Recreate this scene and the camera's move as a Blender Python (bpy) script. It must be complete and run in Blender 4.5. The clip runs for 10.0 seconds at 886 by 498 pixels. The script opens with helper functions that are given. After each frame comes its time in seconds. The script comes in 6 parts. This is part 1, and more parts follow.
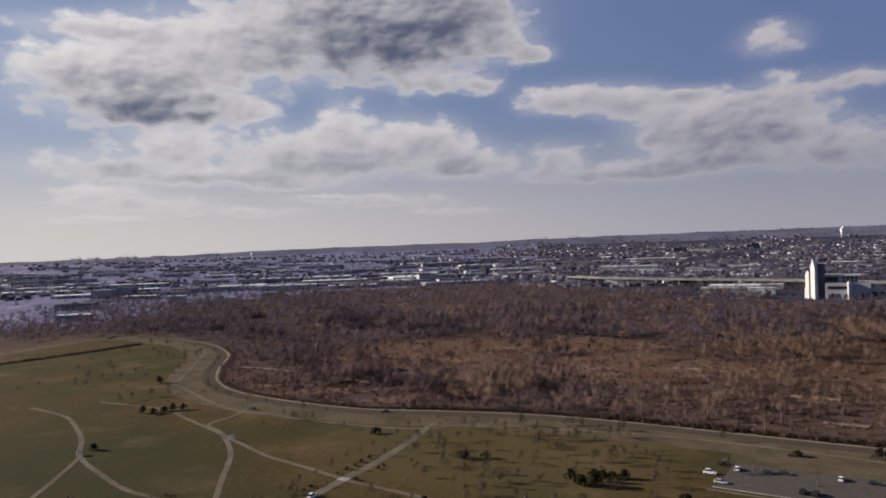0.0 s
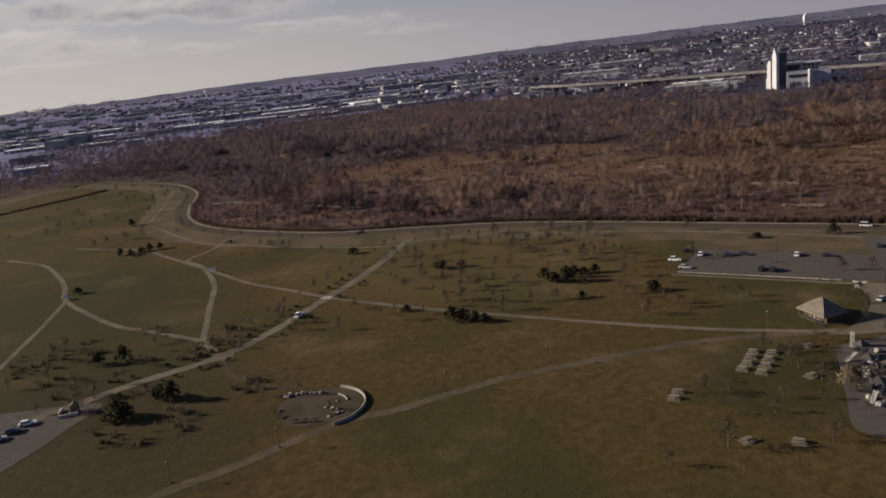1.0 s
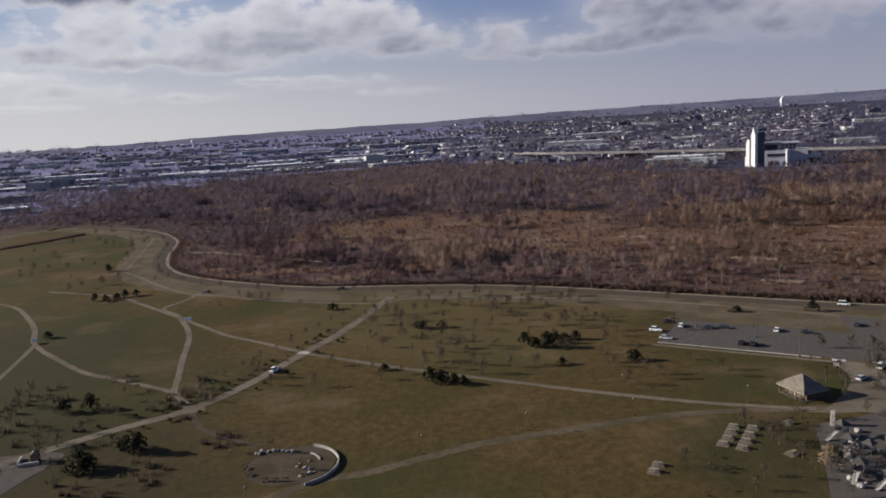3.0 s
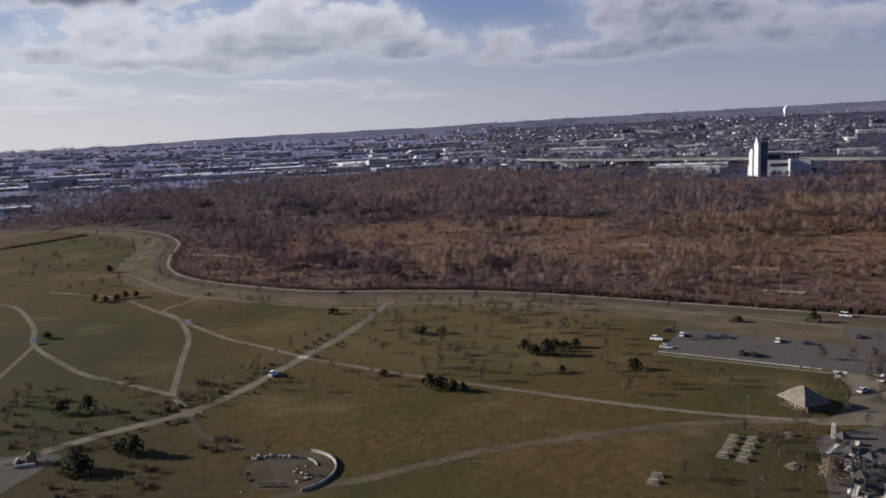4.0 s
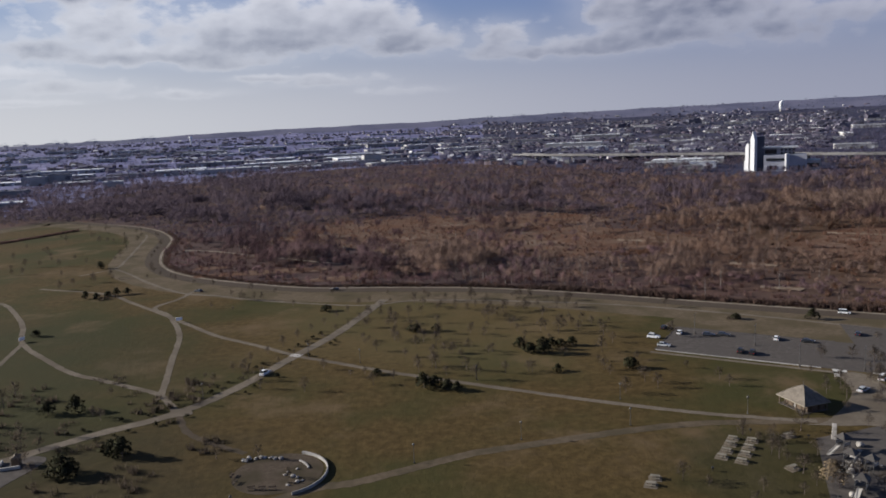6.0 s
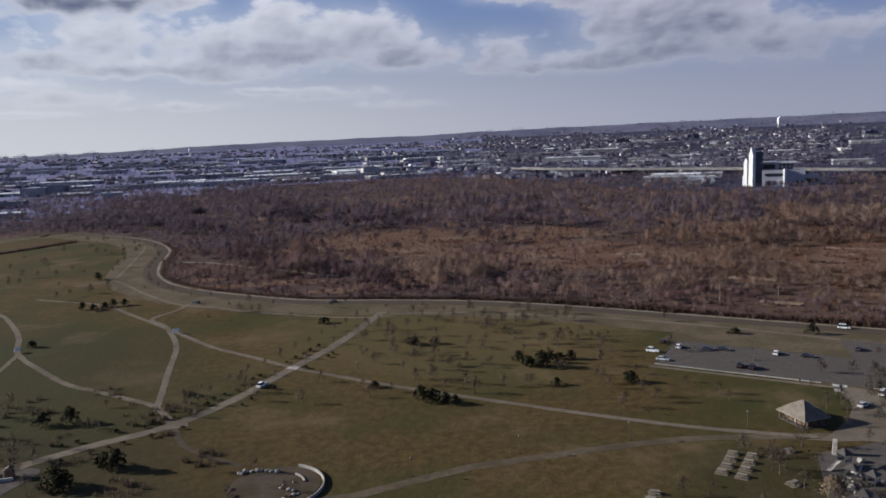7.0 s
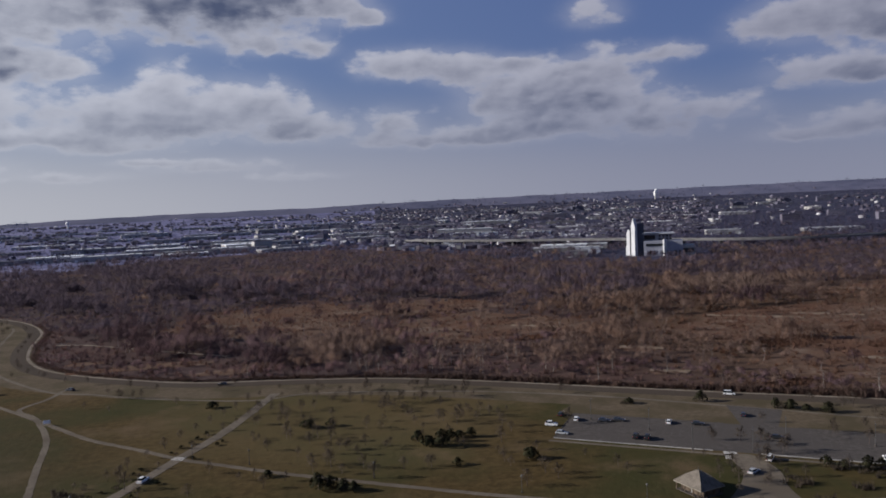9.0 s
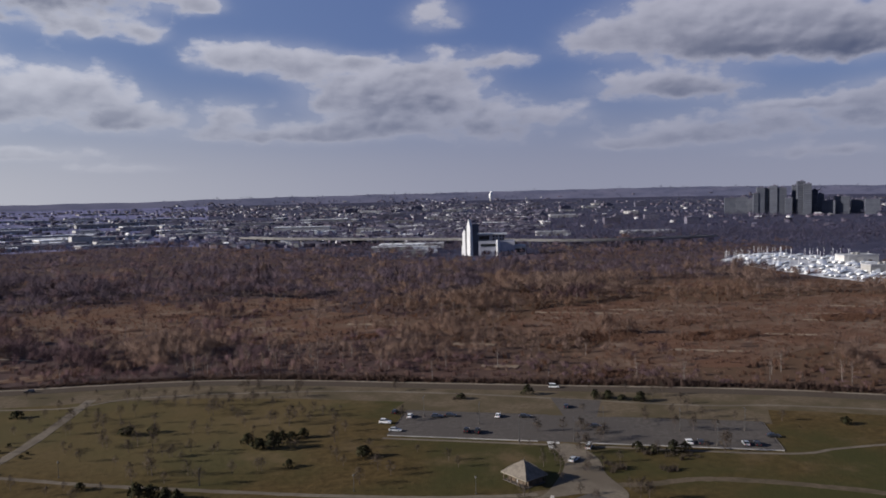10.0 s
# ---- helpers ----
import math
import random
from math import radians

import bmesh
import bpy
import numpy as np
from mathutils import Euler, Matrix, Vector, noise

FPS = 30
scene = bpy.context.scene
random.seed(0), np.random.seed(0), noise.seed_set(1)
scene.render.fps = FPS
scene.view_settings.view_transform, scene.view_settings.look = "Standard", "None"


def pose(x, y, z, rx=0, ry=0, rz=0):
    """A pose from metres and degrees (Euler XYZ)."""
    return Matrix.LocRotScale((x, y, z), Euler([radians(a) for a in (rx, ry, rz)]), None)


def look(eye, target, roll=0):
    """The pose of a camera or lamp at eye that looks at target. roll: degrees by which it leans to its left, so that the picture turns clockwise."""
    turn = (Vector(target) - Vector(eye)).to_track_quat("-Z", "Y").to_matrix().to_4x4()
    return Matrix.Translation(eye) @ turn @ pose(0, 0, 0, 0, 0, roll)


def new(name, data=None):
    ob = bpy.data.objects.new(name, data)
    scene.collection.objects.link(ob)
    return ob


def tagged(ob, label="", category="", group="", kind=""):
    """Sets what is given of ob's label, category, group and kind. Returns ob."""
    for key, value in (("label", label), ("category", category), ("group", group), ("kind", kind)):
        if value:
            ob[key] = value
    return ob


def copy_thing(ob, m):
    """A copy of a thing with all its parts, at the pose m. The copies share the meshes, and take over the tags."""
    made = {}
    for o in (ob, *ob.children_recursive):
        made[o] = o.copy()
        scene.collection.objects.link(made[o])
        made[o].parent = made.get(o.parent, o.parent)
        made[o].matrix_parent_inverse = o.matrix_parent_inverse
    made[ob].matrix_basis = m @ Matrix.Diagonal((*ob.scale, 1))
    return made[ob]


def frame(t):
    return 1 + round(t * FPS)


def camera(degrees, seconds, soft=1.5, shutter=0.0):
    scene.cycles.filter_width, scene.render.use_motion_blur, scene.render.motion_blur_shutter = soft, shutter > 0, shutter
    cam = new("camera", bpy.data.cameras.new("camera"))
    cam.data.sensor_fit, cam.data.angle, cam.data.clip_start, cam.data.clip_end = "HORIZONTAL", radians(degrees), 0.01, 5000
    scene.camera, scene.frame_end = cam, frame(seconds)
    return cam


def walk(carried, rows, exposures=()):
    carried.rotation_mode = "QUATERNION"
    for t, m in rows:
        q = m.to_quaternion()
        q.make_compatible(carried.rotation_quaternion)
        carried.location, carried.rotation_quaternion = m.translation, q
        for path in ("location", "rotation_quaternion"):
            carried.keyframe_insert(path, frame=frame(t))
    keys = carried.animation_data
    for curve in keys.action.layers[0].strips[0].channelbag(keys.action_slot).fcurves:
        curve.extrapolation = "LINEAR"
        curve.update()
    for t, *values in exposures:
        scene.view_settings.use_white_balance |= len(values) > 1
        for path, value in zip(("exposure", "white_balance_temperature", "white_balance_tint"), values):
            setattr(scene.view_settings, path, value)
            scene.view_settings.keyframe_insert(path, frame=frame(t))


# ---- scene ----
cam = camera(60.0, 10.0, soft=1.75)
PATH = [  # seconds, x, y, z, pitch, roll, yaw
    (0.0, 0.86, -2.84, 84.98, -0.46, 1.79, 0.00),
    (0.2, 1.18, -3.04, 84.48, -1.32, 3.73, -1.80),
    (0.3, 1.49, -2.92, 84.54, -2.90, 4.71, -1.95),
    (0.5, 1.78, -3.12, 84.06, -6.90, 5.62, -1.70),
    (0.7, 1.16, -3.23, 83.60, -12.05, 5.99, -1.49),
    (0.8, 0.59, -3.60, 82.84, -13.17, 5.92, -1.89),
    (1.0, 0.31, -3.77, 82.21, -13.89, 6.29, -3.04),
    (1.5, -0.23, -3.71, 81.68, -12.56, 5.97, -3.87),
    (2.0, -0.63, -3.58, 81.55, -11.88, 4.69, -3.60),
    (2.5, -0.52, -3.22, 81.78, -10.00, 4.42, -3.78),
    (3.0, -0.90, -2.57, 81.88, -9.46, 3.41, -4.03),
    (4.5, -0.35, -1.23, 82.29, -8.97, 2.62, -3.75),
    (5.0, -0.00, -0.00, 82.50, -9.42, 3.51, -3.89),
    (5.5, 0.19, 1.54, 82.41, -9.75, 3.10, -4.00),
    (7.0, 0.13, 3.03, 81.63, -8.48, 2.31, -4.16),
    (7.3, 0.63, 3.43, 81.49, -7.53, 3.09, -4.66),
    (7.5, 0.86, 3.57, 81.02, -5.13, 3.39, -4.87),
    (7.8, 1.16, 4.34, 81.76, -2.14, 3.36, -4.61),
    (8.0, 1.15, 4.48, 81.76, -1.35, 3.89, -4.40),
    (8.3, 0.99, 5.02, 82.40, -1.71, 2.45, -3.46),
    (8.5, 0.66, 5.33, 82.54, -1.51, 2.17, -3.94),
    (8.7, 0.01, 5.72, 82.93, -1.74, 2.42, -5.70),
    (8.8, 0.30, 5.97, 83.38, -1.68, 2.94, -7.59),
    (9.0, -0.30, 6.42, 83.27, -3.50, 2.42, -12.12),
    (9.2, -0.43, 6.49, 83.25, -3.37, 3.21, -17.94),
    (9.3, -0.05, 6.71, 83.42, -3.24, 3.37, -20.71),
    (9.5, 0.14, 7.07, 83.32, -4.85, 2.51, -23.95),
    (9.7, 0.78, 7.02, 83.11, -4.88, 1.58, -24.85),
    (10.0, 1.37, 6.92, 82.79, -3.93, 1.10, -24.01),
]
walk(cam, [(t, pose(x, y, z, 90 + p, r, w)) for t, x, y, z, p, r, w in PATH],
     exposures=((0.0, 0.59, 6570, 10), (0.6, 0.37, 6720, 11), (1.0, 0.39, 6870, 11), (1.5, 0.61, 6670, 10), (2.0, 0.66, 6470, 9),
                (4.5, 0.71, 6020, 9), (6.8, 0.65, 5870, 9), (8.0, 0.59, 5720, 10), (9.0, 0.29, 5820, 11), (10.0, 0.46, 5920, 11)))

# ---- light ----
SUN_AZ, SUN_EL = -75.0, 20.0          # degrees from +y towards +x; height
sun_way = Vector((math.sin(radians(SUN_AZ)) * math.cos(radians(SUN_EL)),
                  math.cos(radians(SUN_AZ)) * math.cos(radians(SUN_EL)), math.sin(radians(SUN_EL))))
sun = new("sun", bpy.data.lights.new("sun", "SUN"))
sun.data.energy, sun.data.angle, sun.data.color = 5.0, radians(0.5), (1.0, 0.9, 0.76)
sun.matrix_world = look(sun_way * 100, (0, 0, 0))

# clouds: azimuth, elevation, half width, half height (degrees), darkness of the base
BANK = [(-6.0, 18.0, 9.7, 5.6, 1), (-4.9, 14.4, 7.2, 2.9, 1), (1.0, 17.0, 4.2, 3.2, .9), (-16.9, 13.5, 6.3, 2.6, .12), (-22.7, 10.7, 6.3, 2.6, 1), (-23.6, 12.5, 4.6, 1.2, .1),
        (-18.9, 9.8, 3.8, 1.3, 1), (5.2, 14.1, 1.9, 1.2, .1), (7.2, 13.4, 1.3, .65, .1), (-.8, 11.7, 2.5, .85, .2), (3.2, 11.4, 1.3, .75, .2), (-23.4, 15.0, 5.1, .85, .3)]
HEAPS = [(-13.6, 9.7, 1.6, 0.9, 0.1), (-17.5, 9.8, 1.4, 0.3, 0.1), (-18.5, 7.4, 3.4, 1.3, 0.2), (-7.3, 8.8, 1.4, 1.5, 0.1), (-11.5, 7, 3.2, 1.5, 0.3), (-5.1, 7.2, 3.8, 2, 0.3),
         (-0.35, 7.55, 2.6, 1.5, 0.25), (2.3, 6.1, 2.8, 1.1, 0.5), (-7.6, 5.82, 5.5, 0.94, 0.95), (1.4, 5.27, 3, 0.68, 0.9), (-10.5, 4.58, 3.4, 0.54, 0.7), (-13.6, 5.3, 3, 0.6, 0.4)]
DRIFT = [(7.9, 10, 2.1, 1.1, 0.2), (11.3, 9.9, 2.5, 1.2, 0.25), (14.7, 9.3, 2.5, 1.4, 0.4), (23.7, 9.1, 3.4, 1.4, 0.25), (20.4, 8.2, 3.4, 1.1, 0.4), (17.5, 7, 3.8, 1.3, 0.45), (22.3, 6.95, 4.2, 1.35, 0.95),
         (8.6, 5.8, 2.1, 1.2, 0.4), (11.5, 4.52, 5.5, 0.68, 0.95), (16.4, 4.84, 3, 1.01, 0.7), (20.7, 5.22, 3.8, 0.94, 0.9), (27.4, 5.28, 3.6, 1.89, 0.9), (32.7, 5.6, 2.3, 0.85, 0.5), (28.85, 9.8, 1.8, 0.7, 0.15),
         (23.6, 12.9, 2.1, 1.2, 0.02), (18.1, 9.8, 1.7, 0.6, 0.3)]
STREAKS = [(-23.2, 5.88, 5.1, 1.15, 0.7), (-17.7, 5.1, 3.8, 0.55, 0.5), (-21.8, 3.3, 4.6, 0.75, 0.5), (-13.7, 2.6, 3.4, 0.35, 0.4), (-4.1, 3.18, 4.2, 0.54, 0.7), (1.3, 2.3, 3.4, 0.35, 0.4), (-24, 2.3, 3.4, 0.25, 0.3),
           (-24, 4.2, 2.5, 0.4, 0.3), (-8.5, 3.6, 2.5, 0.25, 0.4)]
EAST = [(35.5, 10.7, 2.6, 1.4, 0.15), (40.6, 11.7, 4.6, 2.3, 0.3), (45.8, 11.1, 5.1, 2.3, 0.45), (50.6, 10.9, 4.2, 2.1, 0.4), (47.6, 9.75, 6.3, 1.35, 0.95), (52.9, 9.3, 2.5, 1.22, 1), (39.1, 7.6, 4.2, 1.1, 0.3),
        (42.1, 7.17, 3.2, 0.94, 0.9), (49.7, 5.7, 2.5, 0.3, 0.1), (53.6, 6.05, 2.1, 1.1, 0.5), (49.3, 4.75, 7.6, 1.35, 1), (40.6, 3.87, 4.6, 0.81, 0.7), (37.1, 3.4, 2.5, 0.4, 0.3), (50, 2.56, 4.2, 0.47, 0.7)]


def shader(tree, kind, **values):
    n = tree.nodes.new("ShaderNode" + kind)
    for k, v in values.items():
        setattr(n, k, v)
    return n


def feed(tree, socket, value):
    if isinstance(value, bpy.types.NodeSocket):
        tree.links.new(value, socket)
    else:
        socket.default_value = value


def op(tree, what, *ins, clamp=False):
    n = shader(tree, "Math", operation=what, use_clamp=clamp)
    for s, v in zip(n.inputs, ins):
        feed(tree, s, v)
    return n.outputs[0]


def vop(tree, what, *ins, out=0):
    n = shader(tree, "VectorMath", operation=what)
    for s, v in zip(n.inputs, ins):
        feed(tree, s, v)
    return n.outputs[out]


def blend(tree, fac, a, b, how="MIX"):
    n = shader(tree, "Mix", data_type="RGBA", blend_type=how)
    feed(tree, n.inputs[0], fac), feed(tree, n.inputs[6], a), feed(tree, n.inputs[7], b)
    return n.outputs[2]


def step(tree, x, lo, hi):
    n = shader(tree, "MapRange", interpolation_type="SMOOTHSTEP")
    feed(tree, n.inputs[0], x), feed(tree, n.inputs[1], lo), feed(tree, n.inputs[2], hi)
    return n.outputs[0]


def fbm(tree, vec, scale, detail=5.0, rough=0.55):
    n = shader(tree, "TexNoise")
    feed(tree, n.inputs["Vector"], vec)
    n.inputs["Scale"].default_value, n.inputs["Detail"].default_value, n.inputs["Roughness"].default_value = scale, detail, rough
    return n.outputs["Fac"]


world = bpy.data.worlds.new("world")
scene.world, world.use_nodes = world, True
wt = world.node_tree
wt.nodes.clear()
sky = shader(wt, "TexSky", sky_type="NISHITA", sun_disc=False, sun_elevation=radians(SUN_EL), sun_rotation=radians(SUN_AZ),
             air_density=1.0, dust_density=1.6, ozone_density=2.0)
way = shader(wt, "TexCoord").outputs["Generated"]
split = shader(wt, "SeparateXYZ")
wt.links.new(way, split.inputs[0])
az = op(wt, "MULTIPLY", op(wt, "ARCTAN2", split.outputs[0], split.outputs[1]), 57.296)
el = op(wt, "MULTIPLY", op(wt, "ARCSINE", split.outputs[2]), 57.296)
join = shader(wt, "CombineXYZ")
wt.links.new(az, join.inputs[0]), wt.links.new(el, join.inputs[1])
place = join.outputs[0]


curl = shader(wt, "TexNoise")
wt.links.new(vop(wt, "MULTIPLY", place, (0.8, 1.3, 0)), curl.inputs["Vector"])
curl.inputs["Scale"].default_value, curl.inputs["Detail"].default_value, curl.inputs["Roughness"].default_value = 0.5, 5.0, 0.58
bent = vop(wt, "ADD", place, vop(wt, "MULTIPLY", vop(wt, "SUBTRACT", curl.outputs["Color"], (.5, .5, .5)), (1.5, 0.8, 0)))
thick = height = gloom = None
for a, e, w, h, dark in BANK + HEAPS + DRIFT + STREAKS + EAST:
    d = vop(wt, "MULTIPLY", vop(wt, "SUBTRACT", bent, (a, e, 0)), (0.95 / w, 0.95 / h, 0))
    up = vop(wt, "DOT_PRODUCT", d, (0, 1, 0), out=1)
    flat_base = op(wt, "MULTIPLY", op(wt, "MINIMUM", up, 0.0), op(wt, "MINIMUM", up, 0.0))
    g = op(wt, "EXPONENT", op(wt, "MULTIPLY", op(wt, "MULTIPLY_ADD", flat_base, 0.9, vop(wt, "DOT_PRODUCT", d, d, out=1)), -1.0))
    thick = g if thick is None else op(wt, "ADD", thick, g)
    height = op(wt, "MULTIPLY", up, g) if height is None else op(wt, "MULTIPLY_ADD", up, g, height)
    gloom = op(wt, "MULTIPLY", g, dark) if gloom is None else op(wt, "MULTIPLY_ADD", g, dark, gloom)


def puffs(scale, shift):
    """Round cauliflower heads, 0 to 1."""
    n = shader(wt, "TexVoronoi", voronoi_dimensions="2D", feature="SMOOTH_F1")
    wt.links.new(vop(wt, "ADD", vop(wt, "MULTIPLY", bent, (0.8, 1.35, 0)), shift), n.inputs["Vector"])
    n.inputs["Scale"].default_value, n.inputs["Smoothness"].default_value = scale, 0.9
    n.inputs["Detail"].default_value, n.inputs["Roughness"].default_value = 1.5, 0.4
    return op(wt, "SUBTRACT", 1.0, n.outputs["Distance"])


billow = fbm(wt, vop(wt, "MULTIPLY", place, (0.6, 1.2, 0)), 0.8, 6.0, 0.6)
soft_grey = fbm(wt, vop(wt, "MULTIPLY", place, (0.4, 1.2, 0)), 0.5, 2.5, 0.45)
head = puffs(0.55, (0, 0, 0))
rest = op(wt, "MULTIPLY", step(wt, el, 19, 32), 0.1)          # unseen broken cover added overhead, amount set for the ambient light
ragged_ = op(wt, "ADD", op(wt, "MULTIPLY", op(wt, "SUBTRACT", head, 0.55), 0.7), op(wt, "MULTIPLY", op(wt, "SUBTRACT", billow, 0.5), 1.25))
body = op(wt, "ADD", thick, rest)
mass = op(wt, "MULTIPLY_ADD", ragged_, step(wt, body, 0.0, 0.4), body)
mist = op(wt, "MULTIPLY", step(wt, thick, 0.0, 0.7), 0.32)
cover = op(wt, "MAXIMUM", step(wt, mass, 0.12, 0.85), mist)
low_side = op(wt, "MULTIPLY", op(wt, "DIVIDE", height, op(wt, "ADD", thick, 0.1)), -1.0)
base = op(wt, "ADD", op(wt, "ADD", low_side, 0.5), op(wt, "ADD", op(wt, "MULTIPLY", op(wt, "SUBTRACT", soft_grey, 0.5), 0.6), op(wt, "MULTIPLY", op(wt, "SUBTRACT", puffs(0.55, (0.2, -0.3, 0)), head), 0.9)))
gloomy = op(wt, "ADD", op(wt, "MULTIPLY", op(wt, "DIVIDE", gloom, op(wt, "ADD", thick, 0.1)), 0.75), 0.36)
shade = op(wt, "MULTIPLY", op(wt, "MULTIPLY", step(wt, base, -0.6, 1.05), step(wt, mass, 0.1, 1.5)), gloomy, clamp=True)
haze = step(wt, el, 10.0, -0.5)
left = op(wt, "MULTIPLY", step(wt, az, 38.0, -35.0), step(wt, az, -175.0, -105.0))         # brighter towards the sun
lit = blend(wt, left, blend(wt, shade, (6.3, 6.05, 6.7, 1), (1.2, 1.4, 2.25, 1)), blend(wt, shade, (10.0, 9.7, 9.8, 1), (1.4, 1.65, 2.55, 1)))
veil = blend(wt, left, (4.5, 4.45, 5.15, 1), (8.7, 8.3, 7.95, 1))
blue = blend(wt, 0.6, sky.outputs[0], blend(wt, step(wt, el, 18, 45), blend(wt, left, (1.6, 2.15, 5.1, 1), (3.2, 4.1, 6.9, 1)), (0.55, 1.0, 2.5, 1)))
clear = blend(wt, op(wt, "MULTIPLY", haze, 0.9), blue, veil)
lit = blend(wt, op(wt, "MULTIPLY", haze, 0.55), lit, veil)
above_ground = blend(wt, op(wt, "MULTIPLY", cover, op(wt, "SUBTRACT", 1.0, op(wt, "MULTIPLY", haze, 0.4))), clear, lit)
back = shader(wt, "Background")
wt.links.new(above_ground, back.inputs[0])
back.inputs[1].default_value = 0.05
wt.links.new(back.outputs[0], shader(wt, "OutputWorld").inputs[0])


# ---- materials ----
def material(name, a, b, fine=1.0, c=None, broad=0.05, rough=0.9, bump=0.0, metal=0.0, spread=0.0, islands=False, spec=0.3, worn=None, thin=0.0, white=0.0, shade_tone_spots=()):
    """Two tones in a fine grain, a third in broad patches, spread between pieces."""
    m = bpy.data.materials.new(name)
    m.use_nodes = True
    t = m.node_tree
    p = t.nodes["Principled BSDF"]
    pos = shader(t, "NewGeometry").outputs["Position"]
    grain = fbm(t, pos, fine, 6.0, 0.65)
    col = blend(t, step(t, grain, 0.32, 0.68), (*a, 1), (*b, 1))
    if c:
        col = blend(t, step(t, fbm(t, pos, broad, 4.0, 0.6), 0.42, 0.62), col, (*c, 1))
    if worn:
        tone, size = worn
        col = blend(t, step(t, fbm(t, vop(t, "ADD", pos, (71, 33, 0)), size, 5.0, 0.65), 0.52, 0.72), col, (*tone, 1))
    if shade_tone_spots:
        for (cx, cy), size, share, tone in shade_tone_spots:
            way_ = vop(t, "MULTIPLY", vop(t, "SUBTRACT", pos, (cx, cy, 0)), (1 / size, 1 / size, 0))
            near = op(t, "ADD", vop(t, "LENGTH", way_, out=1), op(t, "MULTIPLY", op(t, "SUBTRACT", fbm(t, pos, 2.2 / size, 5.0, 0.6), 0.5), 0.9))
            col = blend(t, op(t, "MULTIPLY", step(t, near, 1.15, .55), share), col, (*tone, 1))
    if spread:
        r = shader(t, "NewGeometry").outputs["Random Per Island"] if islands else shader(t, "ObjectInfo").outputs["Random"]
        if white:       # a share of the pieces is painted white
            col = blend(t, step(t, op(t, "FRACT", op(t, "MULTIPLY", r, 17.3)), 1 - white, 1.01 - white), col, (.46, .45, .46, 1))
        v = op(t, "ADD", 1 - spread, op(t, "MULTIPLY", r, 2 * spread))
        mul = shader(t, "VectorMath", operation="SCALE")
        t.links.new(col, mul.inputs[0]), t.links.new(v, mul.inputs["Scale"])
        col = mul.outputs[0]
    feed(t, p.inputs["Base Color"], col)
    p.inputs["Roughness"].default_value, p.inputs["Metallic"].default_value = rough, metal
    p.inputs["Specular IOR Level"].default_value = spec
    if bump:
        b_ = shader(t, "Bump")
        b_.inputs["Strength"].default_value, b_.inputs["Distance"].default_value = 1.0, bump
        t.links.new(grain, b_.inputs["Height"]), t.links.new(b_.outputs[0], p.inputs["Normal"])
    if thin:        # fine twigs let part of the light pass
        glow = shader(t, "BsdfTranslucent")
        feed(t, glow.inputs["Color"], col)
        both = shader(t, "MixShader")
        both.inputs[0].default_value = thin
        t.links.new(p.outputs[0], both.inputs[1]), t.links.new(glow.outputs[0], both.inputs[2])
        t.links.new(both.outputs[0], t.nodes["Material Output"].inputs[0])
    return m


# Left spots add corner darkening to greener grass; third adds tree shadow; fourth is dry.
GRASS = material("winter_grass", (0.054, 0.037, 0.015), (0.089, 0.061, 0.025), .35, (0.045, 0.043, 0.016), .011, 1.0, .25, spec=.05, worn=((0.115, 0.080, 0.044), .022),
                 shade_tone_spots=(((-190, 260), 130, .5, (0.039, 0.038, 0.020)), ((-95, 170), 62, .6, (0.035, 0.031, 0.018)), ((84, 160), 26, .7, (0.031, 0.032, 0.014)), ((20, 320), 85, .5, (0.108, 0.082, 0.039))))
# Far ground tones carry blue distance haze: earth, paler yards, then the ridge.
EARTH = material("hazed_earth", (0.033, 0.033, 0.057), (0.068, 0.066, 0.104), .03, (0.044, 0.044, 0.072), .006, 1.0, .3, spec=.05)
YARD_GROUND = material("hazed_industrial_yards", (0.101, 0.103, 0.188), (0.196, 0.193, 0.311), .02, (0.129, 0.128, 0.220), .004, 1.0, .3, spec=.05, worn=((0.290, 0.272, 0.400), .008))
RIDGE = material("hazed_far_woods", (0.083, 0.087, 0.135), (0.113, 0.115, 0.170), .01, (0.129, 0.127, 0.182), .003, 1.0, .5, spec=.05)
LITTER = material("leaf_litter", (0.056, 0.039, 0.037), (0.089, 0.062, 0.057), .12, (0.085, 0.052, 0.044), .011, 1.0, .3, spec=.05, shade_tone_spots=(((390, 380), 260, .85, (.098, .060, .036)),))
ASPHALT = material("worn_asphalt", (0.061, 0.048, 0.037), (0.086, 0.070, 0.054), 1.2, (0.071, 0.055, 0.043), .06, 1.0, .01, spec=.04)
LOT = material("old_grey_asphalt", (.070, .061, .055), (.104, .092, .083), .5, (.083, .073, .066), .07, 1.0, .01, spec=.04)
PATHWAY = material("pale_path", (0.125, 0.104, 0.080), (0.178, 0.149, 0.116), .8, (0.113, 0.093, 0.071), .05, 1.0, .01, spec=.04)
PAVING = material("pale_kerb_walk", (.20, .168, .132), (.27, .23, .185), .6, (.17, .143, .112), .06, 1.0, .01, spec=.04)
PLAZA = material("worn_brown_gravel", (.064, .049, .036), (.092, .072, .054), .8, (.054, .044, .029), .1, 1.0, .03, spec=.04)
CONCRETE = material("pale_concrete", (.42, .40, .37), (.55, .53, .49), 1.5, (.36, .34, .31), .2, .85, .01)
PAINT = material("faded_line_paint", (.090, .082, .074), (.125, .115, .105), 3, rough=.9, spec=.05)
